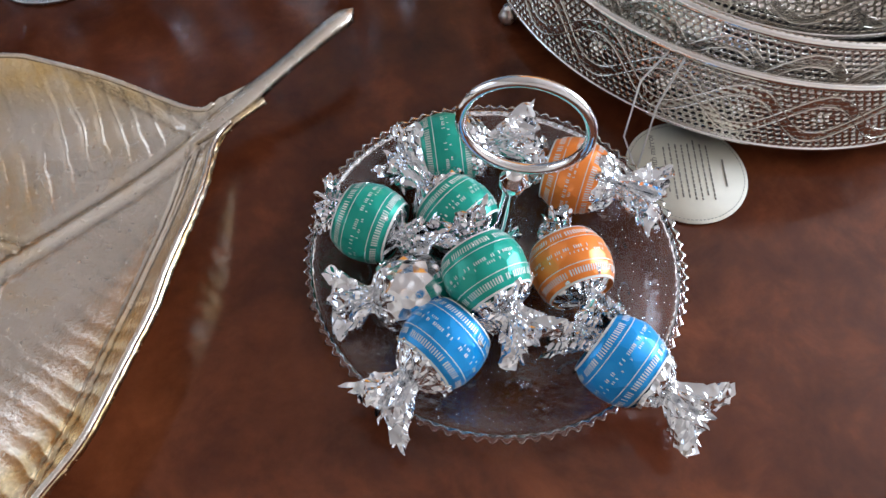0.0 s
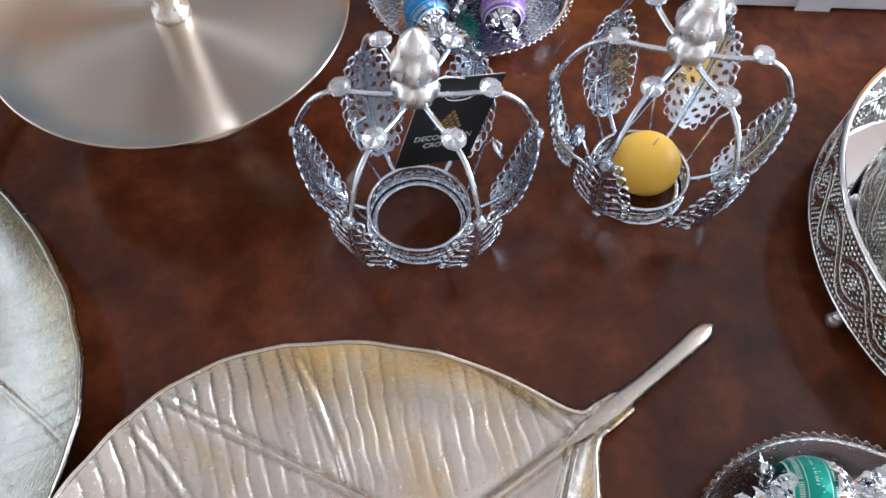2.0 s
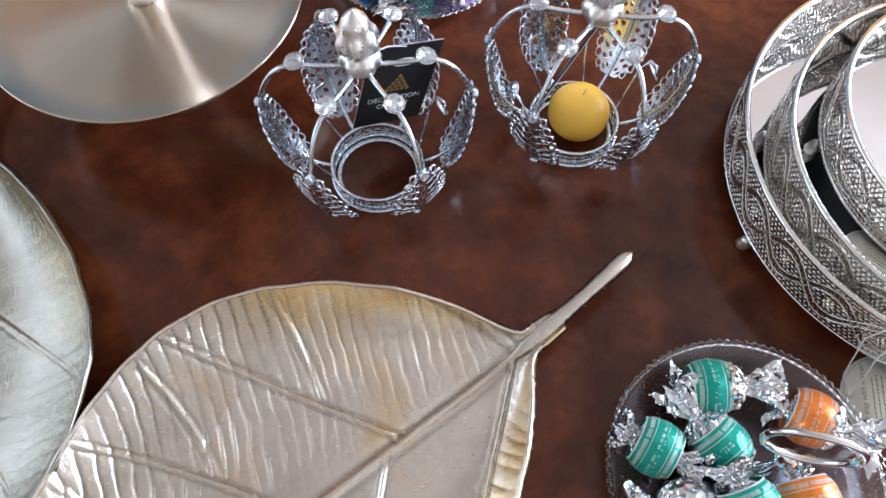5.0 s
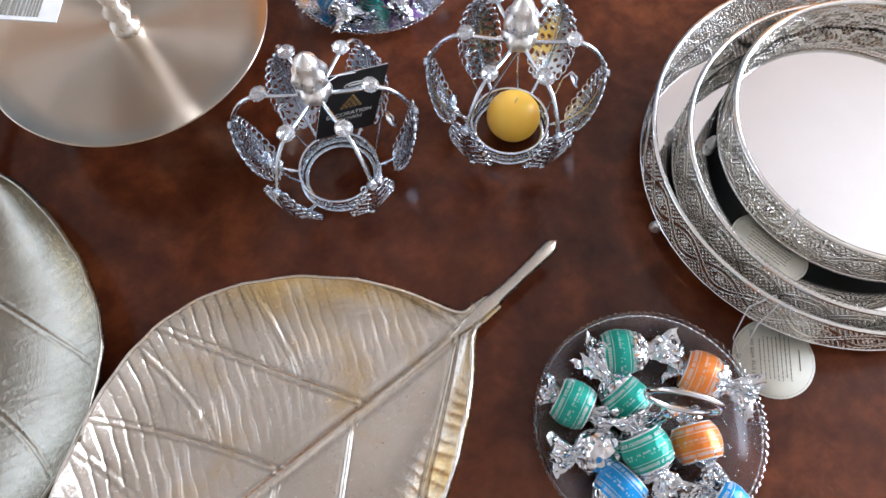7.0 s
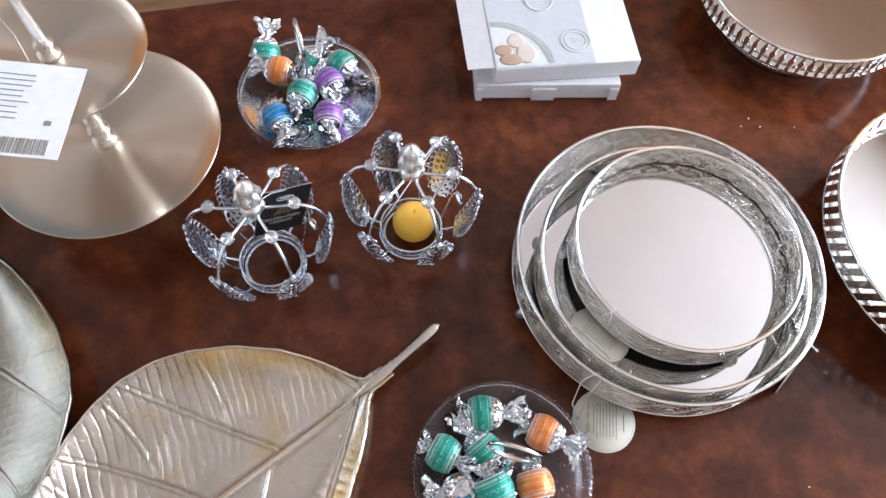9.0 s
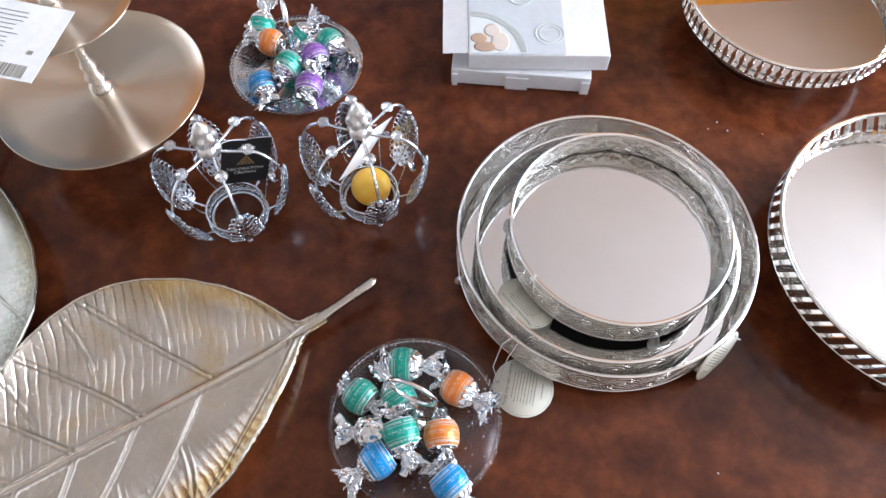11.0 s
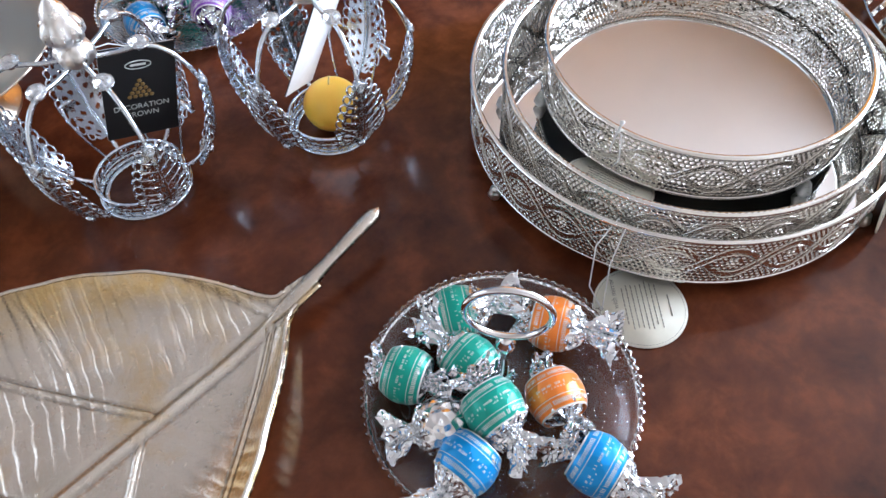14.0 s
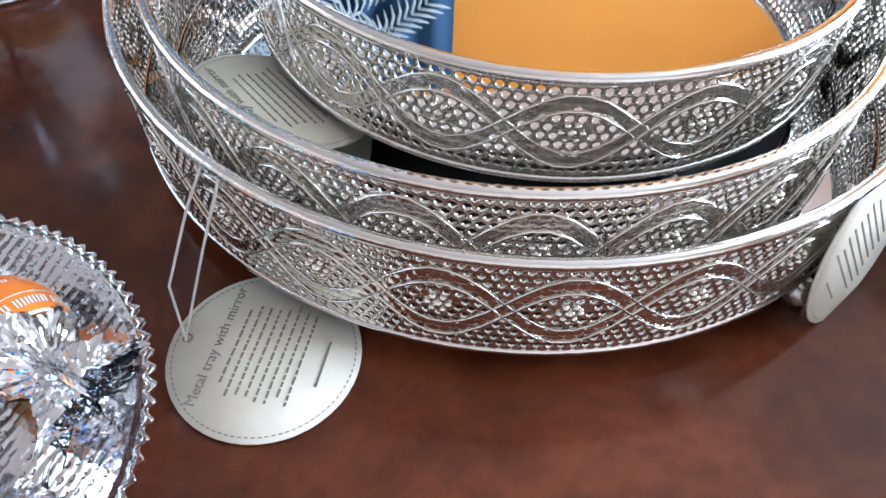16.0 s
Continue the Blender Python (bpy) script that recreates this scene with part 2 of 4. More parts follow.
class Shape:
    """Vertices and faces gathered before they become one mesh."""

    def __init__(self):
        self.v, self.f, self.flat = [], [], set()

    def add(self, verts, faces, m=None, flat=False):
        o = len(self.v)
        self.v += [tuple(m @ Vector(p)) for p in verts] if m else [tuple(p) for p in verts]
        if flat:
            self.flat.update(range(len(self.f), len(self.f) + len(faces)))
        self.f += [tuple(i + o for i in f) for f in faces]
        return self

    def tube(self, pts, r, sides=6, closed=False, m=None):
        pts = [Vector(p) for p in pts]
        n = len(pts)
        rs = r if isinstance(r, (list, tuple)) else [r] * n
        verts, faces, up = [], [], None
        for i, p in enumerate(pts):
            a = pts[(i - 1) % n] if closed or i else p
            b = pts[(i + 1) % n] if closed or i < n - 1 else p
            d = (b - a).normalized()
            if up is None:
                up = d.orthogonal().normalized()
            up = (up - d * up.dot(d)).normalized() if (up - d * up.dot(d)).length > 1e-6 else d.orthogonal().normalized()
            w = d.cross(up)
            verts += [p + rs[i] * (math.cos(q) * up + math.sin(q) * w) for q in (2 * math.pi * k / sides for k in range(sides))]
        for i in range(n if closed else n - 1):
            j = (i + 1) % n
            faces += [(i * sides + k, i * sides + (k + 1) % sides, j * sides + (k + 1) % sides, j * sides + k) for k in range(sides)]
        if not closed:
            faces += [tuple(range(sides))[::-1], tuple((n - 1) * sides + k for k in range(sides))]
        return self.add(verts, faces, m)

    def lathe(self, profile, n=48, m=None, wobble=None):
        verts, faces, k = [], [], len(profile)
        for i in range(n):
            a = 2 * math.pi * i / n
            for j, (r, z) in enumerate(profile):
                rr = r * (1 + wobble(a, j) if wobble else 1)
                verts.append((rr * math.cos(a), rr * math.sin(a), z))
        for i in range(n):
            i2 = (i + 1) % n
            faces += [(i * k + j, i2 * k + j, i2 * k + j + 1, i * k + j + 1) for j in range(k - 1)]
        return self.add(verts, faces, m)

    def flatten(self):
        self.flat = set(range(len(self.f)))
        return self

    def box(self, x, y, z, m=None):
        v = [(a * x / 2, b * y / 2, c * z / 2) for a in (-1, 1) for b in (-1, 1) for c in (-1, 1)]
        f = [(0, 1, 3, 2), (4, 6, 7, 5), (0, 4, 5, 1), (2, 3, 7, 6), (0, 2, 6, 4), (1, 5, 7, 3)]
        return self.add(v, f, m, flat=True)

    def ball(self, r, m=None, n=12, k=8, sx=1, sy=1, sz=1):
        prof = [(r * math.sin(math.pi * j / k) + 1e-6, -r * math.cos(math.pi * j / k)) for j in range(k + 1)]
        s = Matrix.Diagonal((sx, sy, sz, 1))
        return self.lathe(prof, n, (m or Matrix()) @ s)

    def mesh(self, name, material):
        me = bpy.data.meshes.new(name)
        me.from_pydata(self.v, [], self.f)
        me.polygons.foreach_set("use_smooth", [i not in self.flat for i in range(len(self.f))])
        me.materials.append(material)
        me.update()
        return me


def thing(name, label, category, m=None, group="", kind=""):
    ob = tagged(new(name), label, category, group, kind)
    ob.matrix_world = m or Matrix()
    return ob


def part(name, shape, material, parent=None, label="", m=None):
    data = shape if isinstance(shape, bpy.types.Mesh) else shape.mesh(name, material)
    ob = new(name, data)
    if parent:
        ob.parent = parent
    if m:
        ob.matrix_basis = m
    if label:
        ob["label"] = label
    return ob


def solid(name, shape, material, label, category="", kind="", m=None):
    ob = part(name, shape, material)
    if m:
        ob.matrix_world = m
    return tagged(ob, label, category, "", kind)


def bevelled(ob, width, segments=2):
    b = ob.modifiers.new("bevel", "BEVEL")
    b.width, b.segments, b.limit_method = width, segments, "ANGLE"
    return ob


def text_mesh(body, size, material, thick=0.0):
    c = bpy.data.curves.new("text", "FONT")
    c.body, c.size, c.extrude, c.align_x, c.align_y = body, size, thick, "CENTER", "CENTER"
    tmp = bpy.data.objects.new("text", c)
    scene.collection.objects.link(tmp)
    me = bpy.data.meshes.new_from_object(tmp.evaluated_get(bpy.context.evaluated_depsgraph_get()))
    bpy.data.objects.remove(tmp)
    me.materials.clear()
    me.materials.append(material)
    return me


# ---- the room ----
U0, U1, V0, V1, ZF, ZC = -1.8, 2.9, -1.8, 2.38, -0.76, 1.75
solid("floor", Shape().box(U1 - U0 + 0.4, V1 - V0 + 0.4, 0.1), FLOOR, "brown wooden floor under the table", "floor", "structure",
      ROOM @ pose((U0 + U1) / 2, (V0 + V1) / 2, ZF - 0.05))
solid("ceiling", Shape().box(U1 - U0 + 0.4, V1 - V0 + 0.4, 0.1), CEILING, "plain pale ceiling", "ceiling", "structure",
      ROOM @ pose((U0 + U1) / 2, (V0 + V1) / 2, ZC + 0.05))


def wall(name, material, label, length, m, hole=None):
    """A wall along x, 0.1 thick, with a window hole (centre, width, sill, head) or none."""
    s, h = Shape(), ZC - ZF
    if hole:
        c, w, z0, z1 = hole
        left, right = c - w / 2 + length / 2, length / 2 - c - w / 2
        s.box(left, 0.1, h, pose(-length / 2 + left / 2, 0, ZF + h / 2))
        s.box(right, 0.1, h, pose(length / 2 - right / 2, 0, ZF + h / 2))
        s.box(w, 0.1, z0 - ZF, pose(c, 0, (z0 + ZF) / 2))
        s.box(w, 0.1, ZC - z1, pose(c, 0, (ZC + z1) / 2))
    else:
        s.box(length, 0.1, h, pose(0, 0, ZF + h / 2))
    return solid(name, s, material, label, "wall", "structure", m)


wall("wall_far", WALL_ORANGE, "plain wall painted warm orange", U1 - U0, ROOM @ pose((U0 + U1) / 2, V1 + 0.05, 0))
wall("wall_left", WALL_CREAM, "cream painted wall with a window", V1 - V0, ROOM @ pose(U0 - 0.05, (V0 + V1) / 2, 0, 0, 0, 90), (0.91, 1.6, 0.05, 1.45))
wall("wall_right", WALL_CREAM, "cream painted wall with a window", V1 - V0, ROOM @ pose(U1 + 0.05, (V0 + V1) / 2, 0, 0, 0, 90), (0.06, 1.8, 0.05, 1.55))
wall("wall_back", WALL_CREAM, "plain cream painted wall", U1 - U0, ROOM @ pose((U0 + U1) / 2, V0 - 0.05, 0))


def window(name, w, h, m):
    ob = thing(name, "white framed window with clear panes", "window", m, "", "structure")
    f = Shape()
    for sx in (-1, 0, 1):
        f.box(0.05, 0.06, h, pose(sx * (w / 2 - 0.025), 0, 0))
    for sz in (-1, 1):
        f.box(w, 0.06, 0.05, pose(0, 0.001, sz * (h / 2 - 0.025)))
    part("window_frame", f, FRAME_WHITE, ob)
    for sx in (-1, 1):
        p = part("pane", Shape().box(w / 2 - 0.075, 0.005, h - 0.1), PANE, ob, "", pose(sx * (w / 4 - 0.0125), 0, 0))
        p.visible_shadow = False
    return ob


window("window_1", 1.6, 1.4, ROOM @ pose(U0 - 0.05, 1.2, 0.75, 0, 0, 90))
window("window_2", 1.8, 1.5, ROOM @ pose(U1 + 0.05, 0.35, 0.8, 0, 0, 90))

# patterned curtain on the far wall
curtain = thing("curtain", "blue curtain printed with pale fronds, on the orange wall", "curtain", ROOM @ pose(-0.05, V1 - 0.06, 0))
cs, cn = Shape(), 120
cv = [(-0.9 + 1.8 * i / cn, 0.03 * math.sin(i * 0.75), z) for z in (ZF + 0.05, ZC - 0.1) for i in range(cn + 1)]
cs.add(cv, [(i, i + 1, cn + 2 + i, cn + 1 + i) for i in range(cn)])
part("cloth", cs, CURTAIN_BLUE, curtain)
fr = Shape()
for k in range(64):
    x0, z0, a = random.uniform(-0.85, 0.85), random.uniform(0.2, 1.55), random.uniform(0, 6.28)
    for q in range(-4, 5):
        b0 = Vector((x0 + 0.03 * q * math.cos(a), -0.036, z0 + 0.03 * q * math.sin(a)))
        for side in (-1, 1):
            e = b0 + Vector((0.09 * math.cos(a + side * 0.9), 0, 0.09 * math.sin(a + side * 0.9)))
            if abs(e.x) < 0.89 and e.z < 1.63:
                fr.tube([b0, (b0 + e) / 2 + Vector((0.01, 0, 0)), e], [0.006, 0.007, 0.002], 4)
part("printed_fronds", fr, CURTAIN_LEAF, curtain, "pale frond print")
part("rail", Shape().tube([(-0.95, 0, ZC - 0.08), (0.95, 0, ZC - 0.08)], 0.012, 10), STEEL, curtain)

# ---- the table ----
table = thing("dining_table", "large dining table of dark reddish-brown varnished wood", "table", ROOM @ pose(0.5, 0.049, 0))
top = part("tabletop", Shape().box(2.1, 1.4, 0.035, pose(0, 0, -0.0175)), WOOD, table)
bevelled(top, 0.006, 3)
part("apron", Shape().box(1.86, 1.16, 0.08, pose(0, 0, -0.0751)), WOOD, table)
for sx in (-1, 1):
    for sy in (-1, 1):
        part("leg", Shape().lathe([(0.045, -0.035), (0.045, -0.2), (0.034, -0.24), (0.042, -0.3), (0.03, -0.6), (0.024, -0.74), (0.03, -0.76), (0.001, -0.76)], 20), WOOD, table, "", pose(sx * 0.93, sy * 0.58, 0))

# ---- leaf trays ----


def bell(x):
    return math.exp(-x * x)


def leaf_width(s, length, widest, power):
    """Half the blade's width on one side; it runs out into the stem in a hollow curve."""
    u = min(max(s / length, 0), 1)
    w = widest * max(math.sin(math.pi * u ** power), 0) * (1 - math.exp(-(max(s, 0) / 0.014) ** 1.5))
    return math.sqrt(w * w + (0.0058 * max(0, 1 - max(s, 0) / 0.1)) ** 2) if s > 0 else 0.0058 + 0.09 * s


# lobe (1 rippled, -1 smooth), where a vein starts (along, out), its slope and bend, and how strong it is
VEINS = (
    (1, 0.013, 0.0, 0.30, 2.6, 0.9), (1, 0.091, 0.0, 0.60, 0.25, 1.0), (1, 0.156, 0.0, 0.52, 2.4, 1.0), (1, 0.212, 0.0, 0.70, 2.0, 0.9), (1, 0.262, 0.0, 0.75, 2.5, 0.7),
    (1, 0.115, 0.039, -0.27, 2.0, 0.55), (1, 0.179, 0.040, -0.14, 2.4, 0.55), (1, 0.234, 0.036, 0.05, 2.4, 0.45),
    (-1, 0.017, 0.0, 1.22, 0.15, 1.2), (-1, 0.102, 0.0, 0.95, 0.9, 0.8), (-1, 0.161, 0.0, 0.85, 3.2, 0.8), (-1, 0.213, 0.0, 0.62, 4.6, 0.75), (-1, 0.260, 0.0, 0.70, 5.0, 0.6),
    (-1, 0.136, 0.036, -0.05, 3.2, 0.7), (-1, 0.190, 0.040, 0.02, 3.0, 0.5),
)


def leaf_tray(label, m, length, widest, seed, hand=1, metal_kind=None):
    """A cast metal tray shaped as a leaf: x runs along the midrib from the stem's root, y to one side."""
    metal_kind = metal_kind or LEAF
    ob = thing("leaf_tray", label, "tray", m, "leaf trays")
    na, nb = 540, 240
    verts, faces, gilt, patina = [], [], [], []
    for i in range(na + 1):
        s = -0.014 + (length + 0.0139) * (i / na)
        wl, wr = leaf_width(s, length, widest * 1.13, 0.885), leaf_width(s, length, widest * 0.955, 0.975)
        if hand < 0:
            wl, wr = wr, wl
        for j in range(nb + 1):
            q = -1 + 2 * j / nb
            side = -hand if q > 0 else hand  # the rippled lobe lies at y < 0 for hand 1
            y = q * (wr if q > 0 else wl)
            edge = abs(q)
            z = 0.006 + 0.0225 * max(0.0, (edge - 0.35) / 0.65) ** 2.2 * min(1, (wl + wr) / 0.11) + 0.010 * max(0, 1 - max(s, 0) / 0.06) ** 2
            z += 0.006 * max(0, (s - length * 0.8) / (length * 0.2)) ** 2
            mid = 0.0016 * bell(y / 0.0022) - 0.0007 * bell((abs(y) - 0.0042) / 0.002)
            vein = dip = groove = 0.0
            a = abs(y)
            for lobe, s0, a0, slope, bend, power in VEINS:
                if lobe != side or a < a0:
                    continue
                d = (s - s0 - slope * (a - a0) - bend * (a - a0) ** 2) * 0.8
                if abs(d) > 0.006:
                    continue
                power *= min(1, 0.35 + (a - a0) / 0.008) * (1 if hand > 0 else 0.45)
                vein = max(vein, 0.0008 * power * bell(d / 0.0010))
                dip = max(dip, 0.0006 * power * bell((abs(d) - 0.0023) / 0.0010))
            vein = max(0.0, vein - 0.0010 * bell(y / 0.004)) - dip
            wob = noise.noise((s * 22, y * 22, seed)) * 0.0036 + noise.noise((s * 90, y * 90, seed + 3)) * 0.0013
            if side > 0:
                phase = (s * 0.88 - hand * y * 0.30 + wob) / 0.0069
                groove = bell((phase - round(phase)) / 0.12)
                patch = 0.55 + 0.9 * noise.noise((s * 40, y * 40, seed + 8))
                ripple = -(0.00068 if hand > 0 else 0.0002) * groove * max(0.15, patch) * min(1, edge * 4) * (0.8 + 0.5 * edge)
            else:
                phase = (s * 0.95 + hand * y * 0.25 + wob * 1.7) / 0.0075
                strong = max(0, (edge - 0.68) / 0.32)
                ripple = (0.00018 + 0.0013 * strong * (1 - 0.5 * strong)) * abs(math.sin(math.pi * phase)) ** 0.7
            fade = min(1, (1 - edge) / 0.05) * min(1, max(s, 0) / 0.02) * min(1, (length - s) / 0.012)
            z += (mid * min(1, max(s, 0) / 0.01) + vein * min(1, (1 - edge) / 0.06 + 0.1) + ripple) * fade
            ys = y + 0.0012 * noise.noise((s * 60, side * 3.0, seed)) * edge ** 4
            verts.append((s, ys, z))
            aged = 0.5 * dip / 0.0006 + 0.35 * bell((abs(y) - 0.0042) / 0.0016) + (0.75 * groove + 0.18) * min(1, max(0, (edge - 0.5) / 0.35)) * (0.55 + noise.noise((s * 30, y * 30, seed + 5)))
            patina.append(min(0.85, max(0.0, aged * (1 if hand > 0 else 0.4))))
            near_stem = max(0.0, 1 - abs(s - 0.07) / 0.08)
            gilt.append(min(1.0, max(0.0, (edge - 0.62) / 0.2)) if side < 0 else min(1.0, max(0.0, (edge - 0.7) / 0.2)) * min(1.0, 1.6 * near_stem))
    k = nb + 1
    faces = [(i * k + j, (i + 1) * k + j, (i + 1) * k + j + 1, i * k + j + 1) for i in range(na) for j in range(nb)]
    sheet = part("leaf_blade", Shape().add(verts, faces), metal_kind, ob)
    sheet.data.attributes.new("gilt", "FLOAT", "POINT").data.foreach_set("value", gilt)
    sheet.data.attributes.new("patina", "FLOAT", "POINT").data.foreach_set("value", patina)
    so = sheet.modifiers.new("thick", "SOLIDIFY")
    so.thickness, so.offset = 0.0028, -1
    rim = [verts[i * k] for i in range(0, na + 1)] + [verts[i * k + nb] for i in range(na, -1, -1)]
    part("rolled_rim", Shape().tube([(x, y, z + 0.0002) for x, y, z in rim[26:-26]], 0.0012, 6), metal_kind, ob, "bright polished rim")
    # stem: flat, flaring a little at its end, rising from the blade
    st, n = Shape(), 26
    sv = []
    for i in range(n + 1):
        u = i / n
        x = 0.024 - 0.093 * u
        half = 0.0040 + 0.0022 * math.exp(-((u - 0.28) / 0.2) ** 2) + 0.0016 * max(0, u - 0.5) / 0.5
        if u > 0.93:
            half *= math.sqrt(max(0.02, 1 - ((u - 0.93) / 0.07) ** 2))
        if u < 0.2:
            half *= 0.35 + 3.25 * u
        zc = 0.0085 + 0.0158 * min(1, u / 0.85) ** 0.8 + 0.0008 * u
        bend = -0.004 * u * u
        sv += [(x, bend - half, zc), (x, bend - half * 0.5, zc + 0.0019), (x, bend + half * 0.4, zc + 0.0022), (x, bend + half, zc), (x, bend, zc - 0.0026)]
    sf = [(i * 5 + a, i * 5 + (a + 1) % 5, (i + 1) * 5 + (a + 1) % 5, (i + 1) * 5 + a) for i in range(n) for a in range(5)]
    sf += [(4, 3, 2, 1, 0), tuple(n * 5 + a for a in range(5))]
    st.add(sv, sf)
    part("stem", st, metal_kind, ob)
    for x, y in ((0.07, 0.03), (0.07, -0.03), (0.24, 0.025), (0.24, -0.025)):
        part("foot", Shape().lathe([(0.001, 0), (0.006, 0), (0.0065, 0.0030), (0.001, 0.0033)], 14), LEAF, ob, "", pose(x, y, 0))
    return ob


leaf_tray("champagne-silver cast metal leaf tray with raised veins and golden edge", pose(0.1035, 0.408, 0, 0, 0, 238), 0.338, 0.105, 1.3)
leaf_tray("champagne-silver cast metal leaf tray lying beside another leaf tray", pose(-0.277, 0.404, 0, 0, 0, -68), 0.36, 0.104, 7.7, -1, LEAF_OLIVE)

# ---- two-tier stand ----
STAND = (-0.194, 0.516)
stand = thing("tiered_stand", "two-tier cake stand of brushed champagne metal with ring handle", "cake stand", pose(*STAND, 0))


def plate_profile(r, z, lip):
    return [(0.004, z), (r * 0.82, z), (r * 0.93, z + lip * 0.25), (r, z + lip), (r + 0.0008, z + lip + 0.0006), (r + 0.0012, z + lip - 0.0006), (r * 0.935, z + lip * 0.25 - 0.0018), (r * 0.82, z - 0.0016), (0.004, z - 0.0016)]


part("lower_plate", Shape().lathe(plate_profile(0.099, 0.056, 0.005), 96), GOLD_BRUSHED, stand)
part("upper_plate", Shape().lathe(plate_profile(0.070, 0.166, 0.004), 80), GOLD_BRUSHED, stand)
part("foot", Shape().lathe([(0.001, 0.0), (0.05, 0.0), (0.05, 0.003), (0.036, 0.008), (0.014, 0.018), (0.008, 0.03), (0.011, 0.04), (0.02, 0.05), (0.024, 0.0544)], 48), GOLD_BRUSHED, stand)


def baluster(z0, z1):
    prof, steps = [(0.0001, z0)], ((0.0, 0.0105), (0.05, 0.0105), (0.09, 0.006), (0.16, 0.0098), (0.22, 0.0055), (0.3, 0.0078), (0.36, 0.0046), (0.5, 0.0041), (0.62, 0.0046), (0.68, 0.0078), (0.75, 0.0052), (0.83, 0.0094), (0.9, 0.0055), (0.95, 0.010), (1.0, 0.010))
    for u, r in steps:
        prof.append((r, z0 + u * (z1 - z0)))
    return prof + [(0.0001, z1)]


part("stem", Shape().lathe(baluster(0.056, 0.1644), 24), PEARL, stand, "turned silver stem")
part("handle_stem", Shape().lathe([(0.0001, 0.166), (0.0085, 0.166), (0.0085, 0.17), (0.005, 0.173), (0.0075, 0.179), (0.0042, 0.184), (0.0036, 0.225), (0.006, 0.229), (0.004, 0.234), (0.0055, 0.238), (0.0001, 0.243)], 22), PEARL, stand)
part("ring", Shape().tube([(0.016 * math.cos(a), 0.0, 0.254 + 0.016 * math.sin(a)) for a in (2 * math.pi * i / 36 for i in range(36))], 0.0022, 8, True), PEARL, stand, "", pose(0, 0, 0, 0, 0, 10))


def placed(origin, along, down):
    """A pose at origin whose x runs along, and whose -y runs down."""
    x = Vector(along).normalized()
    y = -(Vector(down) - x * Vector(down).dot(x)).normalized()
    z = x.cross(y)
    return Matrix.Translation(origin) @ Matrix((x, y, z)).transposed().to_4x4()


price = thing("price_card", "white paper price card with a barcode, hung on the stand", "tag", placed((-0.175, 0.456, 0.186), (0.68, 0.25, -0.10), (0.28, -0.86, 0.10)))
pc = Shape().box(0.078, 0.084, 0.0006)
part("card", pc, WHITE_CARD, price)
bars = Shape()
xx = -0.02
while xx < 0.03:
    w = random.choice((0.0005, 0.0009, 0.0013))
    bars.box(w, 0.013, 0.0002, pose(xx, -0.033, 0.0006))
    xx += w + random.choice((0.0006, 0.001))
tagged(part("barcode", bars, PRINT_GREY, price), kind="stuff")
lines = Shape()
for k in range(9):
    lines.box(random.uniform(0.03, 0.045), 0.0007, 0.0002, pose(-0.012, 0.03 - 0.005 * k, 0.0006))
lines.box(0.004, 0.004, 0.0002, pose(0.026, -0.012, 0.0006))
tagged(part("print", lines, PRINT_GREY, price), kind="stuff")
part("string", Shape().tube([(0.0, 0.043, 0.001), (-0.01, 0.056, 0.012), (-0.022, 0.062, 0.03)], 0.0004, 5), NYLON, price)

# ---- glass dishes ----


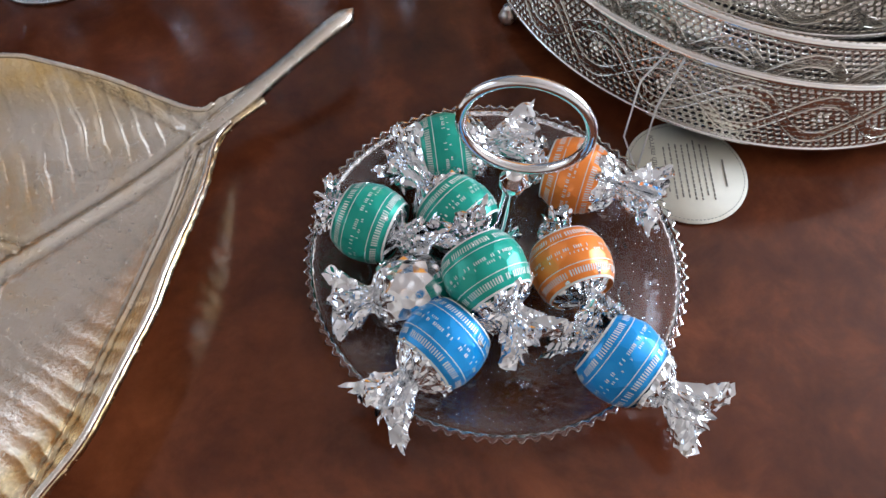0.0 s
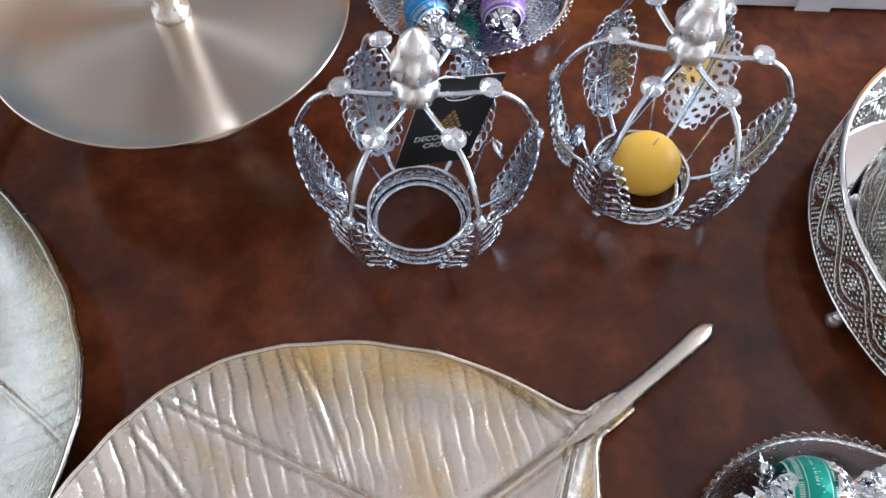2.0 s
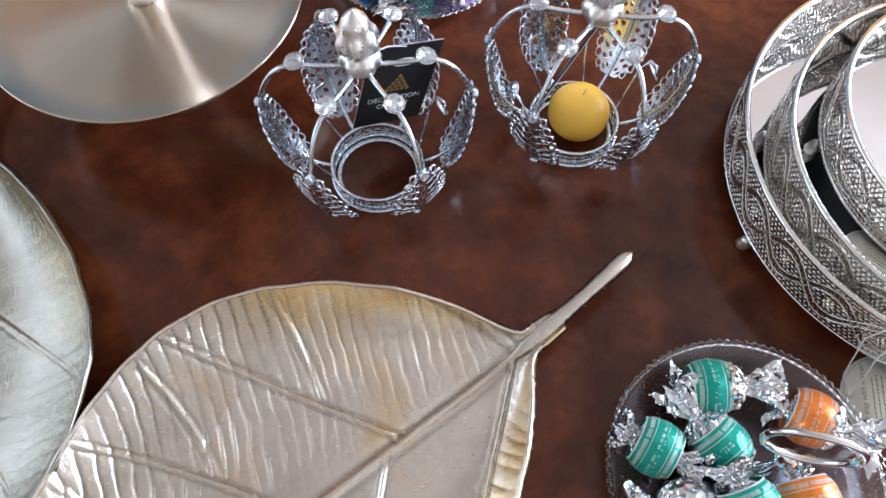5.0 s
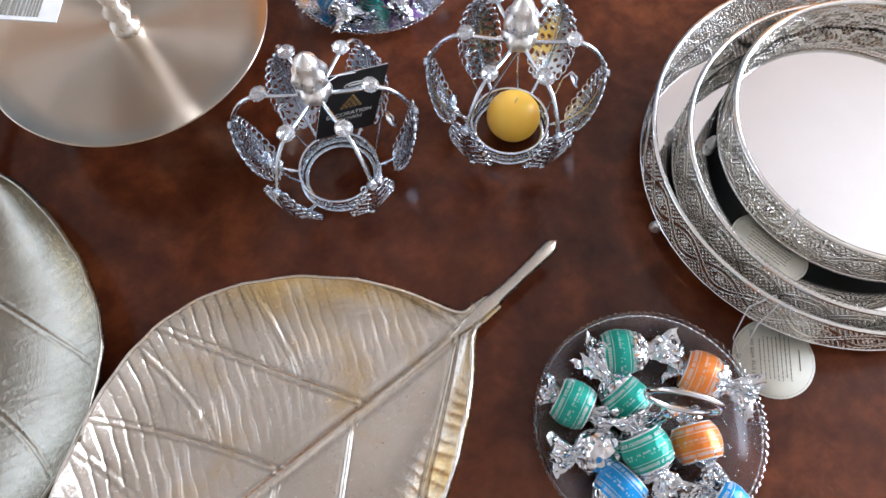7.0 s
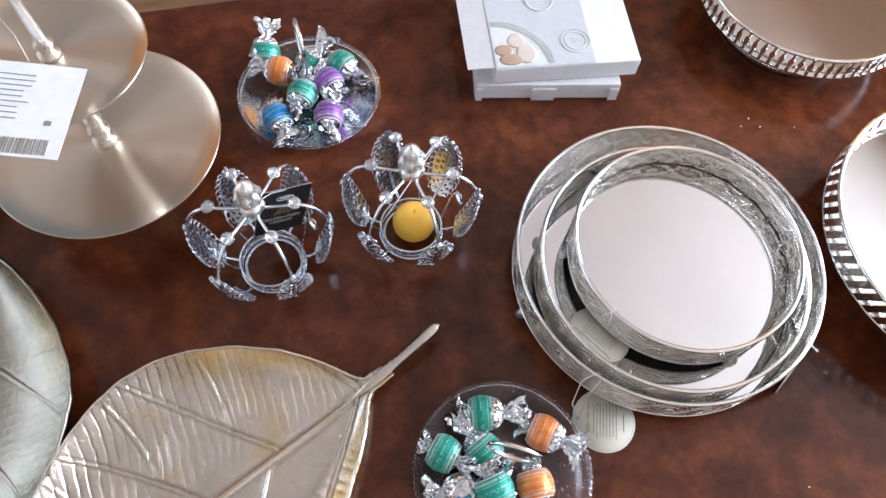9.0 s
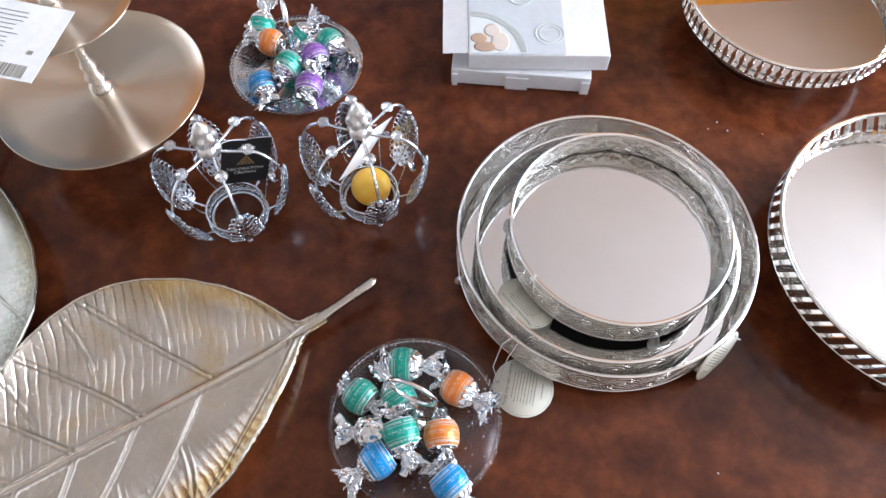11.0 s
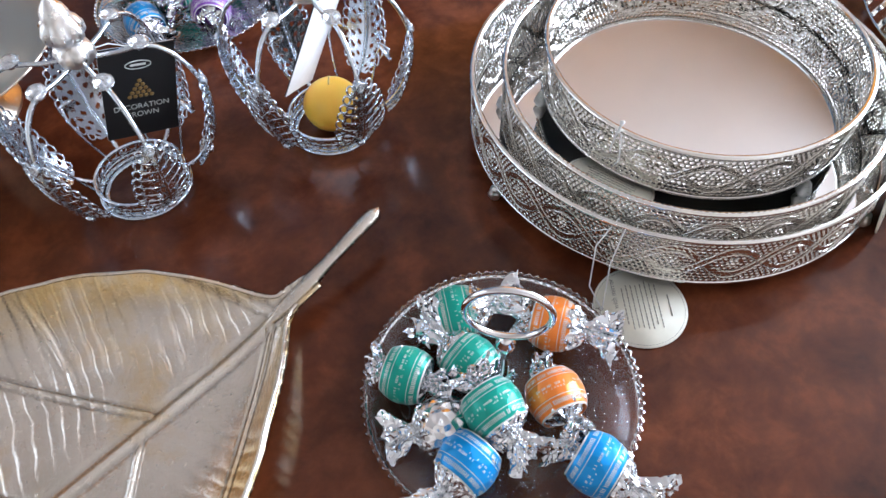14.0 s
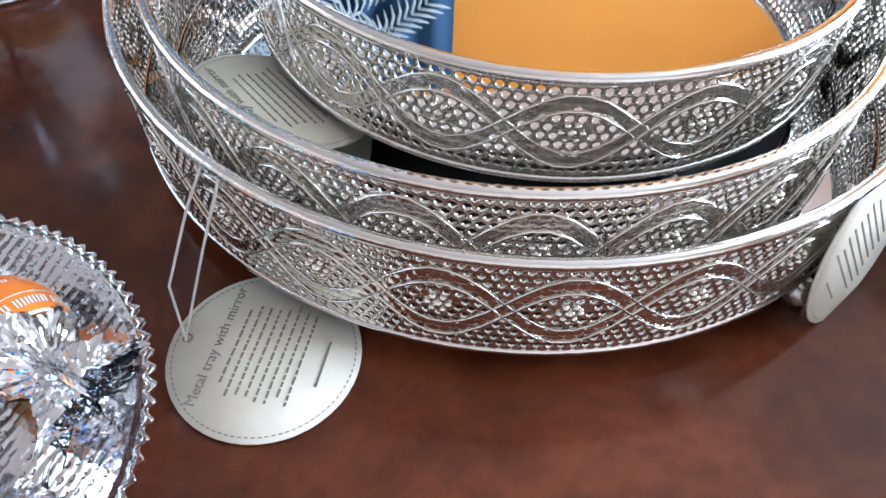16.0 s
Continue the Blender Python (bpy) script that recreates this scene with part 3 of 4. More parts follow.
def glass_dish(label, m, ring_turn):
    ob = thing("glass_dish", label, "dish", m, "pressed glass dishes")
    teeth = 92
    prof = [(0.0008, 0.0045), (0.034, 0.0045), (0.040, 0.0052), (0.055, 0.0088), (0.066, 0.012), (0.0686, 0.0131), (0.0686, 0.0117), (0.055, 0.0056), (0.042, 0.0015), (0.036, 0.0), (0.032, 0.0), (0.031, 0.0015), (0.0008, 0.0015)]
    part("glass_plate", Shape().lathe(prof, 96), THIN_GLASS, ob)
    rim = [(0.0684, 0.0118), (0.0684, 0.0134), (0.0694, 0.0142), (0.0704, 0.0142), (0.0709, 0.0134), (0.0704, 0.0124), (0.0684, 0.0118)]
    part("scalloped_rim", Shape().lathe(rim, teeth * 6, None, lambda a, j: 0.013 * math.cos(teeth * a) if 2 <= j <= 5 else 0.0), GLASS, ob, "scalloped clear rim")
    dots = Shape()
    for r, z, n in ((0.0664, 0.0121, 120), (0.0635, 0.0112, 112), (0.0606, 0.0103, 104), (0.0577, 0.0096, 96), (0.0550, 0.0088, 90), (0.0523, 0.0081, 84), (0.0440, 0.0060, 66), (0.0415, 0.0054, 60), (0.0330, 0.0046, 52), (0.0300, 0.0046, 48), (0.0270, 0.0046, 42), (0.0240, 0.0046, 38), (0.0210, 0.0046, 32), (0.0180, 0.0046, 28)):
        for i in range(n):
            a = 2 * math.pi * (i + 0.5 * (n % 4 == 0)) / n
            dots.lathe([(0.0011, -0.0001), (0.0008, 0.00024), (0.0001, 0.00036)], 7, pose(r * math.cos(a), r * math.sin(a), z))
    for i in range(16):  # scrolls pressed into the well's flange
        a0 = 2 * math.pi * i / 16
        dots.tube([((0.0495 + 0.002 * math.cos(q)) * math.cos(a0 + 0.09 * math.sin(q)), (0.0495 + 0.002 * math.cos(q)) * math.sin(a0 + 0.09 * math.sin(q)), 0.0076) for q in (0.6 * k for k in range(9))], 0.0005, 5)
    tagged(part("pressed_relief", dots, THIN_GLASS, ob, "pressed dots and scrolls"), kind="stuff")
    part("stem", Shape().lathe([(0.0001, 0.0045), (0.009, 0.0046), (0.0085, 0.007), (0.0035, 0.0085), (0.0028, 0.03), (0.0028, 0.055), (0.0045, 0.058), (0.0045, 0.061), (0.003, 0.063), (0.003, 0.0655), (0.0001, 0.066)], 20), CHROME, ob, "chrome handle stem")
    part("ring_handle", Shape().tube([(0.0188 * math.cos(a), 0, 0.0856 + 0.0188 * math.sin(a)) for a in (2 * math.pi * i / 48 for i in range(48))], 0.0017, 10, True), CHROME, ob, "chrome ring handle", pose(0, 0, 0, 0, 0, ring_turn))
    return ob


DISH1, DISH2 = (0.2235, 0.3765), (-0.0705, 0.6605)
glass_dish("round pressed-glass dish with ring handle and wrapped chocolates on it", pose(*DISH1, 0), 4)
glass_dish("round pressed-glass dish with scalloped rim, holding coloured chocolates", pose(*DISH2, 0), 128)

# ---- wrapped chocolates ----


def candy_parts(seed):
    rnd = random.Random(seed)
    nz = rnd.uniform(0, 50)
    body, n, k = Shape(), 28, 12
    prof = []
    for j in range(k + 1):
        x = -0.0105 + 0.021 * j / k
        prof.append((0.0145 * math.sqrt(1 - (x / 0.0165) ** 2), x))
    turn = pose(0, 0, 0, 0, 90, 0)
    body.lathe(prof, n, turn, lambda a, j: 0.035 * noise.noise((2.2 * math.cos(a), 2.2 * math.sin(a), nz + j * 0.3)))
    band = body.mesh("colour_band", FOILS["green"])
    pr = Shape()
    for x0, x1, step, fill, keep in ((-0.0105, -0.0098, 12, 1.0, 1.0), (-0.0082, -0.0062, 4, 0.5, 0.9), (-0.0050, -0.0047, 12, 1.0, 1.0), (-0.0014, -0.0002, 3, 0.5, 0.5), (0.0006, 0.0014, 3, 0.5, 0.3), (0.0046, 0.0049, 12, 1.0, 1.0), (0.0062, 0.0082, 4, 0.5, 0.9), (0.0098, 0.0105, 12, 1.0, 1.0)):
        for q in range(0, 360, step):
            if rnd.random() > keep:
                continue
            cells = []
            for a in (q, q + step * fill * rnd.uniform(0.8, 1.2) if fill < 1 else q + step):
                for x in (x0, x1):
                    r = 0.0145 * math.sqrt(1 - (x / 0.0165) ** 2) * 1.014 + 0.0001
                    cells.append((x, r * math.cos(radians(a)), r * math.sin(radians(a))))
            pr.add(cells, [(0, 1, 3, 2)])
    prints = pr.mesh("print", PRINT_WHITE)
    tails = []
    for side in (-1, 1):
        tl = Shape()
        m2, rings = 56, 16
        folds, ph = rnd.choice((7, 8, 9)), rnd.uniform(0, 6)
        tv = []
        for j in range(rings):
            u = j / (rings - 1)
            x = 0.0096 + 0.026 * u
            if u < 0.36:
                r = 0.0122 * (1 - (u / 0.36) ** 1.5) + 0.0034 * (u / 0.36)
            else:
                r = 0.0036 + 0.0078 * ((u - 0.36) / 0.64) ** 0.75
            for i in range(m2):
                a = 2 * math.pi * i / m2
                aw = a + 0.5 * noise.noise((1.5 * math.cos(a) + nz, 1.5 * math.sin(a), u * 2)) + 0.9 * side * max(0, u - 0.2)
                pleat = abs((folds * aw / math.pi + ph) % 2 - 1) - 0.5
                crump = noise.noise((3.2 * math.cos(a) + nz, 3.2 * math.sin(a) + side * 5, u * 4)) * 0.35 + noise.noise((9 * math.cos(a), 9 * math.sin(a) + nz, u * 12 + side)) * 0.22
                f = 1 + pleat * (0.16 + 0.55 * u) + crump * min(1, 0.2 + u)
                flat = 1 - 0.62 * max(0, (u - 0.35) / 0.65)
                jag = 0.007 * noise.noise((3 * math.cos(a), 3 * math.sin(a), nz + 9)) * max(0, u - 0.5) / 0.5
                tv.append((side * (x + jag + 0.0018 * crump), r * f * math.cos(a), r * f * math.sin(a) * flat))
        tf = [(j * m2 + i, j * m2 + (i + 1) % m2, (j + 1) * m2 + (i + 1) % m2, (j + 1) * m2 + i) for j in range(rings - 1) for i in range(m2)]
        tl.add(tv, tf, None, True)
        tails.append(tl.mesh("foil_twist", SILVER_FOIL))
    return band, prints, tails


CANDY = [candy_parts(11 + i) for i in range(5)]
BANDS = {}


def candy(colour, x, y, z, turn, tilt=0.0, roll=0.0, group="", short=(1.0, 1.0), curl=(0, 0)):
    band, prints, tails = CANDY[int(abs(x * 1000 + y * 700)) % 5]
    key = (colour, band.name)
    if key not in BANDS:
        BANDS[key] = band.copy()
        BANDS[key].materials[0] = FOILS[colour]
    ob = thing("wrapped_chocolate", "round chocolate in shiny " + colour + " and silver twisted foil", "candy", pose(x, y, z, 0, 0, turn) @ pose(0, 0, 0, 0, tilt, 0) @ pose(0, 0, 0, roll, 0, 0), group)
    part("colour_band", BANDS[key], None, ob, colour + " foil band")
    if colour != "silver":
        tagged(part("print", prints, None, ob, "white printed bars"), kind="stuff")
    for tm, l, c in zip(tails, short, curl):
        if l:
            part("foil_twist", tm, None, ob, "crumpled silver foil", pose(0, 0, 0, 0, c, 0) @ Matrix.Diagonal((0.35 + 0.65 * l, 1, 1, 1)))
    return ob


G1, G2 = "chocolates on the dish", "chocolates on the far dish"
ZD = 0.0205
for c in (
    ("green", 0.1945, 0.411, ZD + 0.001, 22, -6, 20, G1, (0.3, 0.95), (0, -8)),
    ("green", 0.176, 0.371, ZD, -8, 0, 60, G1, (0.35, 0.5), (0, 0)),
    ("green", 0.222, 0.357, ZD + 0.011, -46, 8, 40, G1, (0.4, 0.75), (0, 10)),
    ("green", 0.206, 0.383, ZD + 0.001, 150, -6, 130, G1, (0.4, 1.0), (0, -6)),
    ("orange", 0.2445, 0.413, ZD + 0.002, -6, -4, 10, G1, (0.3, 0.9), (0, -4)),
    ("orange", 0.2505, 0.372, ZD + 0.003, -58, 0, 90, G1, (0.3, 0.55), (0, 8)),
    ("blue", 0.2725, 0.342, ZD + 0.004, -22, 5, 30, G1, (0.35, 0.95), (0, 8)),
    ("blue", 0.2145, 0.332, ZD + 0.002, 62, -4, 15, G1, (0.85, 0.3), (-6, 0)),
    ("silver", 0.199, 0.350, ZD - 0.004, 25, 0, 200, G1, (0.7, 0.3), (0, 0)),
):
    candy(*c)
for c in (
    ("green", -0.125, 0.679, ZD + 0.004, 110, -20, 20, G2, (0.3, 0.9), (0, -10)),
    ("orange", -0.101, 0.662, ZD + 0.008, 8, 6, 60, G2, (0.75, 0.3), (0, 0)),
    ("green", -0.069, 0.645, ZD + 0.006, 95, 0, 90, G2, (0.7, 0.6), (0, -10)),
    ("blue", -0.081, 0.613, ZD + 0.001, -40, 4, 10, G2, (0.3, 0.6), (0, 0)),
    ("purple", -0.052, 0.670, ZD + 0.003, -35, 0, 40, G2, (0.5, 0.5), (0, 0)),
    ("purple", -0.036, 0.633, ZD + 0.003, 112, 0, 40, G2, (0.4, 0.6), (0, -10)),
    ("green", -0.050, 0.697, ZD + 0.001, -18, 0, 120, G2, (0.3, 0.8), (0, 0)),
    ("green", -0.082, 0.690, ZD - 0.002, 65, -14, 0, G2, (0.5, 0.9), (0, -24)),
):
    candy(*c)

# ---- pierced mirror trays ----


def pierced_wall(r, z0, z1, waves):
    """A thin wall of small hexagonal cells; those off the scrolling bands are open."""
    s = Shape()
    pitch = 0.0032
    n = round(2 * math.pi * r / pitch)
    da, dz = 2 * math.pi / n, pitch * 0.866
    rows = int((z1 - z0) / dz)
    zc, half = (z0 + z1) / 2, (z1 - z0) / 2
    rad = pitch / math.sqrt(3) * 1.02
    for j in range(rows + 1):
        z = z0 + (j + 0.25) * dz
        for i in range(n):
            a = (i + 0.5 * (j % 2)) * da
            h, sn = (z - zc) / half, math.sin(waves * a)
            band = min(abs(h - 0.58 * sn), abs(h + 0.58 * sn))
            rosette = math.hypot(h * 1.0, (1 - abs(sn)) * 1.6)
            hole = band > 0.13 and abs(h) < 0.9 and rosette > 0.14
            ring = []
            for scale, out in ((1.0, 0.0), (0.70, 0.0003)) if hole else ((1.0, 0.0), (0.5, 0.0003)):
                for q in range(6):
                    t = math.pi / 6 + q * math.pi / 3
                    aa, zz = a + rad * scale * math.cos(t) / r, z + rad * scale * math.sin(t)
                    ring.append(((r + out) * math.cos(aa), (r + out) * math.sin(aa), zz))
            if hole:
                for q in range(6):
                    t = math.pi / 6 + q * math.pi / 3
                    aa, zz = a + rad * 0.68 * math.cos(t) / r, z + rad * 0.68 * math.sin(t)
                    ring.append(((r - 0.0006) * math.cos(aa), (r - 0.0006) * math.sin(aa), zz))
            faces = [(q, (q + 1) % 6, 6 + (q + 1) % 6, 6 + q) for q in range(6)]
            if hole:
                faces += [(6 + q, 6 + (q + 1) % 6, 12 + (q + 1) % 6, 12 + q) for q in range(6)]
            else:
                faces.append((6, 7, 8, 9, 10, 11))
            s.add(ring, faces)
    seg = waves * 14
    for sign in (-1, 1):
        for off in (-0.15, 0.15):
            s.tube([((r + 0.0004) * math.cos(a), (r + 0.0004) * math.sin(a), min(max(zc + half * (0.58 * sign * math.sin(waves * a) + off), z0 + 0.001), z1 - 0.001)) for a in (2 * math.pi * i / seg for i in range(seg))], 0.0004, 5, True)
    for k in range(2 * waves):
        a = (k + 0.5) * math.pi / waves
        for q in range(7):
            b = 2 * math.pi * q / 6
            rr = 0 if q == 6 else 0.0026
            s.ball(0.0011 if q < 6 else 0.0016, pose((r + 0.0005) * math.cos(a + rr * math.cos(b) / r), (r + 0.0005) * math.sin(a + rr * math.cos(b) / r), zc + rr * math.sin(b)), 7, 5)
    return s


def circle(r, z, n=96):
    return [(r * math.cos(a), r * math.sin(a), z) for a in (2 * math.pi * i / n for i in range(n))]


def mirror_tray(label, x, y, z, r, high, waves, feet, turn=0.0, floor=0.0022, z0=0.0105):
    """Feet stand on z; the pierced wall rises to z + high."""
    ob = thing("mirror_tray", label, "tray", pose(x, y, z), "nested mirror trays")
    part("pierced_wall", pierced_wall(r, z0, high, waves), FILIGREE, ob, "pierced scrollwork wall", pose(0, 0, 0, 0, 0, turn))
    part("rim", Shape().tube(circle(r, high), 0.0018, 8, True), STEEL, ob, "smooth rounded rim")
    part("lower_rim", Shape().tube(circle(r, z0), 0.0011, 6, True), STEEL, ob)
    part("base", Shape().lathe([(0.0005, z0 - 0.0012), (r - 0.0012, z0 - 0.0012), (r - 0.0012, z0 + 0.001), (0.0005, z0 + 0.001)], 72), BLACK_BASE, ob, "black underside")
    part("mirror", Shape().lathe([(0.00001, z0 + 0.0012), (r - 0.003, z0 + 0.0012), (r - 0.0015, z0 + floor - 0.0004), (r - 0.002, z0 + floor), (0.00001, z0 + floor)], 96).flatten(), MIRROR, ob, "round mirror floor")
    for a in feet:
        part("foot", Shape().lathe([(0.0001, 0), (0.003, 0.0007), (0.0044, 0.0036), (0.0034, 0.0068), (0.0022, 0.0082), (0.0028, 0.0092), (0.0001, z0 - 0.0012)], 14), PEARL, ob, "ball foot", pose((r + 0.0008) * math.cos(radians(a)), (r + 0.0008) * math.sin(radians(a)), 0))
    return ob


mirror_tray("large round silver tray with pierced scroll wall and mirror floor", 0.303, 0.592, 0.0, 0.1315, 0.0475, 13, (-142, -28, 94), 0, 0.0025)
mirror_tray("medium round silver tray with pierced wall, nested in a larger one", 0.305, 0.5785, 0.0127, 0.1115, 0.0495, 11, (-60, 60, 180), 9)
mirror_tray("small round silver tray with pierced wall and mirror, on top", 0.3108, 0.5935, 0.0254, 0.0945, 0.0455, 9, (-47, 73, 193), 4, 0.0058, 0.0137)

# ---- round product tags ----


def round_tag(label, m, loop, title=False):
    ob = thing("product_tag", label, "tag", m, "round product tags")
    r = 0.0262
    part("card", Shape().lathe([(0.0001, -0.0003), (r, -0.0003), (r, 0.0003), (0.0001, 0.0003)], 48), CREAM, ob)
    dash = Shape()
    for i in range(90):
        a0, a1 = 2 * math.pi * i / 90, 2 * math.pi * (i + 0.6) / 90
        dash.add([(q * math.cos(a), q * math.sin(a), 0.0005) for a in (a0, a1) for q in (r - 0.0017, r - 0.0014)], [(0, 2, 3, 1)])
    part("stitched_edge", dash, PRINT_GREY, ob)
    ln = Shape()
    rnd = random.Random(5)
    for k, (w, dx) in enumerate(((0.026, 0.002), (0.029, 0), (0.029, 0.001), (0.027, 0), (0.030, 0.0005), (0.029, 0), (0.026, 0.001), (0.028, 0.0))):
        y, x = 0.0085 - 0.0027 * k, -w / 2 + dx
        while x < w / 2:
            l = rnd.uniform(0.0009, 0.0026)
            ln.box(l, 0.0006, 0.0002, pose(x + l / 2, y, 0.0004))
            x += l + 0.0006
    ln.box(0.014, 0.0006, 0.0002, pose(0, -0.0165, 0.0004))
    tagged(part("small_print", ln, PRINT_GREY, ob), kind="stuff")
    if title:
        part("title", text_mesh("Metal tray with mirror", 0.0042, PRINT_GREY, 0.00005), PRINT_GREY, ob, "", pose(0, 0.0135, 0.0005))
    part("eyelet", Shape().tube([(0.0012 * math.cos(a), 0.0222 + 0.0012 * math.sin(a), 0.0004) for a in (2 * math.pi * i / 12 for i in range(12))], 0.0003, 5, True), PRINT_GREY, ob)
    inv = m.inverted()
    part("string", Shape().tube([inv @ Vector(p) for p in loop], 0.00042, 5), NYLON, ob, "clear plastic loop")
    return ob


round_tag("round cream paper tag with printed lines, lying on the table", pose(0.292, 0.4455, 0.0012, 0, 0, 104),
          [(0.271, 0.439, 0.002), (0.262, 0.447, 0.012), (0.262, 0.462, 0.03), (0.2705, 0.4665, 0.05), (0.275, 0.464, 0.046), (0.271, 0.455, 0.025), (0.271, 0.439, 0.003)], True)
leaning = round_tag("round cream paper tag slipped between two nested trays", placed((0.2655, 0.5030, 0.0370), (-0.86, 0.40, 0.0), (0.36, 0.80, -0.33)),
          [(0.262, 0.517, 0.032), (0.262, 0.513, 0.05), (0.2635, 0.509, 0.0715), (0.266, 0.508, 0.07), (0.268, 0.508, 0.05), (0.264, 0.517, 0.032)], True)
part("fastener", Shape().lathe([(0.0001, -0.003), (0.0011, -0.0022), (0.0007, 0.001), (0.0014, 0.0034), (0.0001, 0.0042)], 10, leaning.matrix_basis.inverted() @ pose(0.2645, 0.5085, 0.0748, -25, 15, 0)), FRAME_WHITE, leaning, "white plastic fastener")
part("green_mark", Shape().lathe([(0.0014, 0), (0.0032, 0), (0.0032, 0.0001), (0.0014, 0.0001)], 20), GREEN_PRINT, leaning, "green printed ring", pose(-0.0165, 0.012, -0.0005))
tagn = Vector((0.816, -0.362, 0.19)).normalized()
tagu = Vector((0.234, 0.78, 0.552))
tagu = (tagu - tagn * tagu.dot(tagn)).normalized()
round_tag("round cream paper tag hanging edge-on from a tray rim", Matrix.Translation((0.4285, 0.538, 0.0235)) @ Matrix((tagu.cross(tagn), tagu, tagn)).transposed().to_4x4(),
          [(0.433, 0.556, 0.036), (0.429, 0.560, 0.046), (0.424, 0.552, 0.052), (0.433, 0.545, 0.051), (0.438, 0.551, 0.042), (0.434, 0.556, 0.036)])

# ---- crowns ----
ARM = [(0.0275, 0.011), (0.040, 0.019), (0.0515, 0.036), (0.0565, 0.058), (0.0565, 0.078), (0.0495, 0.095), (0.041, 0.1035), (0.032, 0.1055), (0.020, 0.104), (0.005, 0.1035)]


def spline(pts, u):
    """A smooth curve through pts, u from 0 to 1."""
    n = len(pts) - 1
    f = min(max(u, 0), 0.9999) * n
    i, t = int(f), f - int(f)
    p = [Vector(pts[min(max(k, 0), n)]) for k in (i - 1, i, i + 1, i + 2)]
    return 0.5 * (2 * p[1] + (p[2] - p[0]) * t + (2 * p[0] - 5 * p[1] + 4 * p[2] - p[3]) * t * t + (3 * p[1] - p[0] - 3 * p[2] + p[3]) * t ** 3)


def crown_leaf():
    """A lace-like leaf that hugs the outer bow of an arm, in the plane y = 0."""
    s = Shape()

    def at(u, v):
        q = spline(ARM, 0.1 + 0.36 * u)
        return Vector((q.x + 0.001 - 14 * v * v, v, q.y + 5 * v * v))

    def wide(u):
        return 0.0165 * math.sin(math.pi * (0.06 + 0.9 * u) ** 0.85) ** 0.8

    s.tube([at(k / 16, 0) + Vector((0.0006, 0, 0)) for k in range(17)], [0.0013 - 0.0007 * k / 16 for k in range(17)], 6)

    def metal_at(u, c):
        """Whether the lace is metal at u along it and c of the way out: two rows of eyes inside a scalloped edge."""
        p = u * 9.5 - 0.9 * c
        q = p - math.floor(p) - 0.5
        if c > 0.80 + 0.05 * math.cos(2 * math.pi * q):
            return False
        eyes = ((0.32, 0.0, 0.10, 0.24), (0.60, 0.5, 0.12, 0.26))
        for mid, off, dc, dq in eyes:
            qq = q if off == 0 else (q + 1) % 1 - 0.5
            if ((c - mid) / dc) ** 2 + (qq / dq) ** 2 < 1:
                return False
        return True

    nu, nv = 80, 60
    for lift in (0.0, -0.0007):
        grid = [at(i / nu, wide(i / nu) * 1.06 * (2 * j / nv - 1)) + Vector((lift, 0, 0)) for i in range(nu + 1) for j in range(nv + 1)]
        s.add(grid, [(i * (nv + 1) + j, i * (nv + 1) + j + 1, (i + 1) * (nv + 1) + j + 1, (i + 1) * (nv + 1) + j) for i in range(nu) for j in range(nv) if metal_at((i + 0.5) / nu, 1.06 * abs(2 * (j + 0.5) / nv - 1))])
    for side in (-1, 1):
        for k in range(10):
            u0 = 0.03 + 0.94 * k / 10
            w = wide(u0 + 0.04) * side
            s.tube([at(u0, 0.001 * side), at(u0 + 0.035, w * 0.4), at(u0 + 0.07, w * 0.78)], [0.0005, 0.0004, 0.0003], 5)
            s.tube([at(u0 + 0.05 + 0.05 * math.cos(a), w * 0.90 + 0.0021 * math.sin(a)) for a in (2 * math.pi * i / 10 for i in range(10))], 0.00062, 5, True)
    return s.mesh("lace_leaf", CROWN)


LACE = crown_leaf()


def gem_mesh(r):
    s = Shape()
    s.lathe([(0.0001, -r * 0.55), (r * 0.6, -r * 0.3), (r, -0.02 * r), (r, 0.06 * r), (r * 0.72, r * 0.34), (r * 0.55, r * 0.42), (0.0001, r * 0.42)], 10)
    s.flat = set(range(len(s.f)))
    return s.mesh("gem", CRYSTAL)


GEM_BIG, GEM_SMALL = gem_mesh(0.0055), gem_mesh(0.0030)
ARM_MESH = Shape().tube([(p.x, 0, p.y) for p in (spline(ARM, k / 40) for k in range(41))], 0.0014, 8).mesh("arm", CROWN)
CURL = Shape()
CURL.tube([(0.028, 0.004, 0.014), (0.033, 0.008, 0.03), (0.037, 0.010, 0.045), (0.0415, 0.008, 0.0535), (0.0445, 0.004, 0.052), (0.0435, 0.002, 0.047)], 0.0008, 6)
CURL.lathe([(0.0001, -0.0004), (0.0062, -0.0004), (0.0062, 0.0005), (0.0001, 0.0008)], 16, pose(0.0425, 0.004, 0.050, 0, 60, 0))
CURL_MESH = CURL.mesh("curl", CROWN)
CUP = Shape().lathe([(0.0001, -0.0034), (0.0034, -0.0032), (0.0052, -0.0012), (0.0054, -0.0002), (0.0046, -0.0010), (0.0001, -0.0030)], 12).mesh("gem_cup", CROWN)
CUP_SMALL = Shape().lathe([(0.0001, -0.0016), (0.0024, -0.0014), (0.0032, 0.0004), (0.0027, 0.0006), (0.0001, -0.0006)], 10).mesh("gem_cup", CROWN)


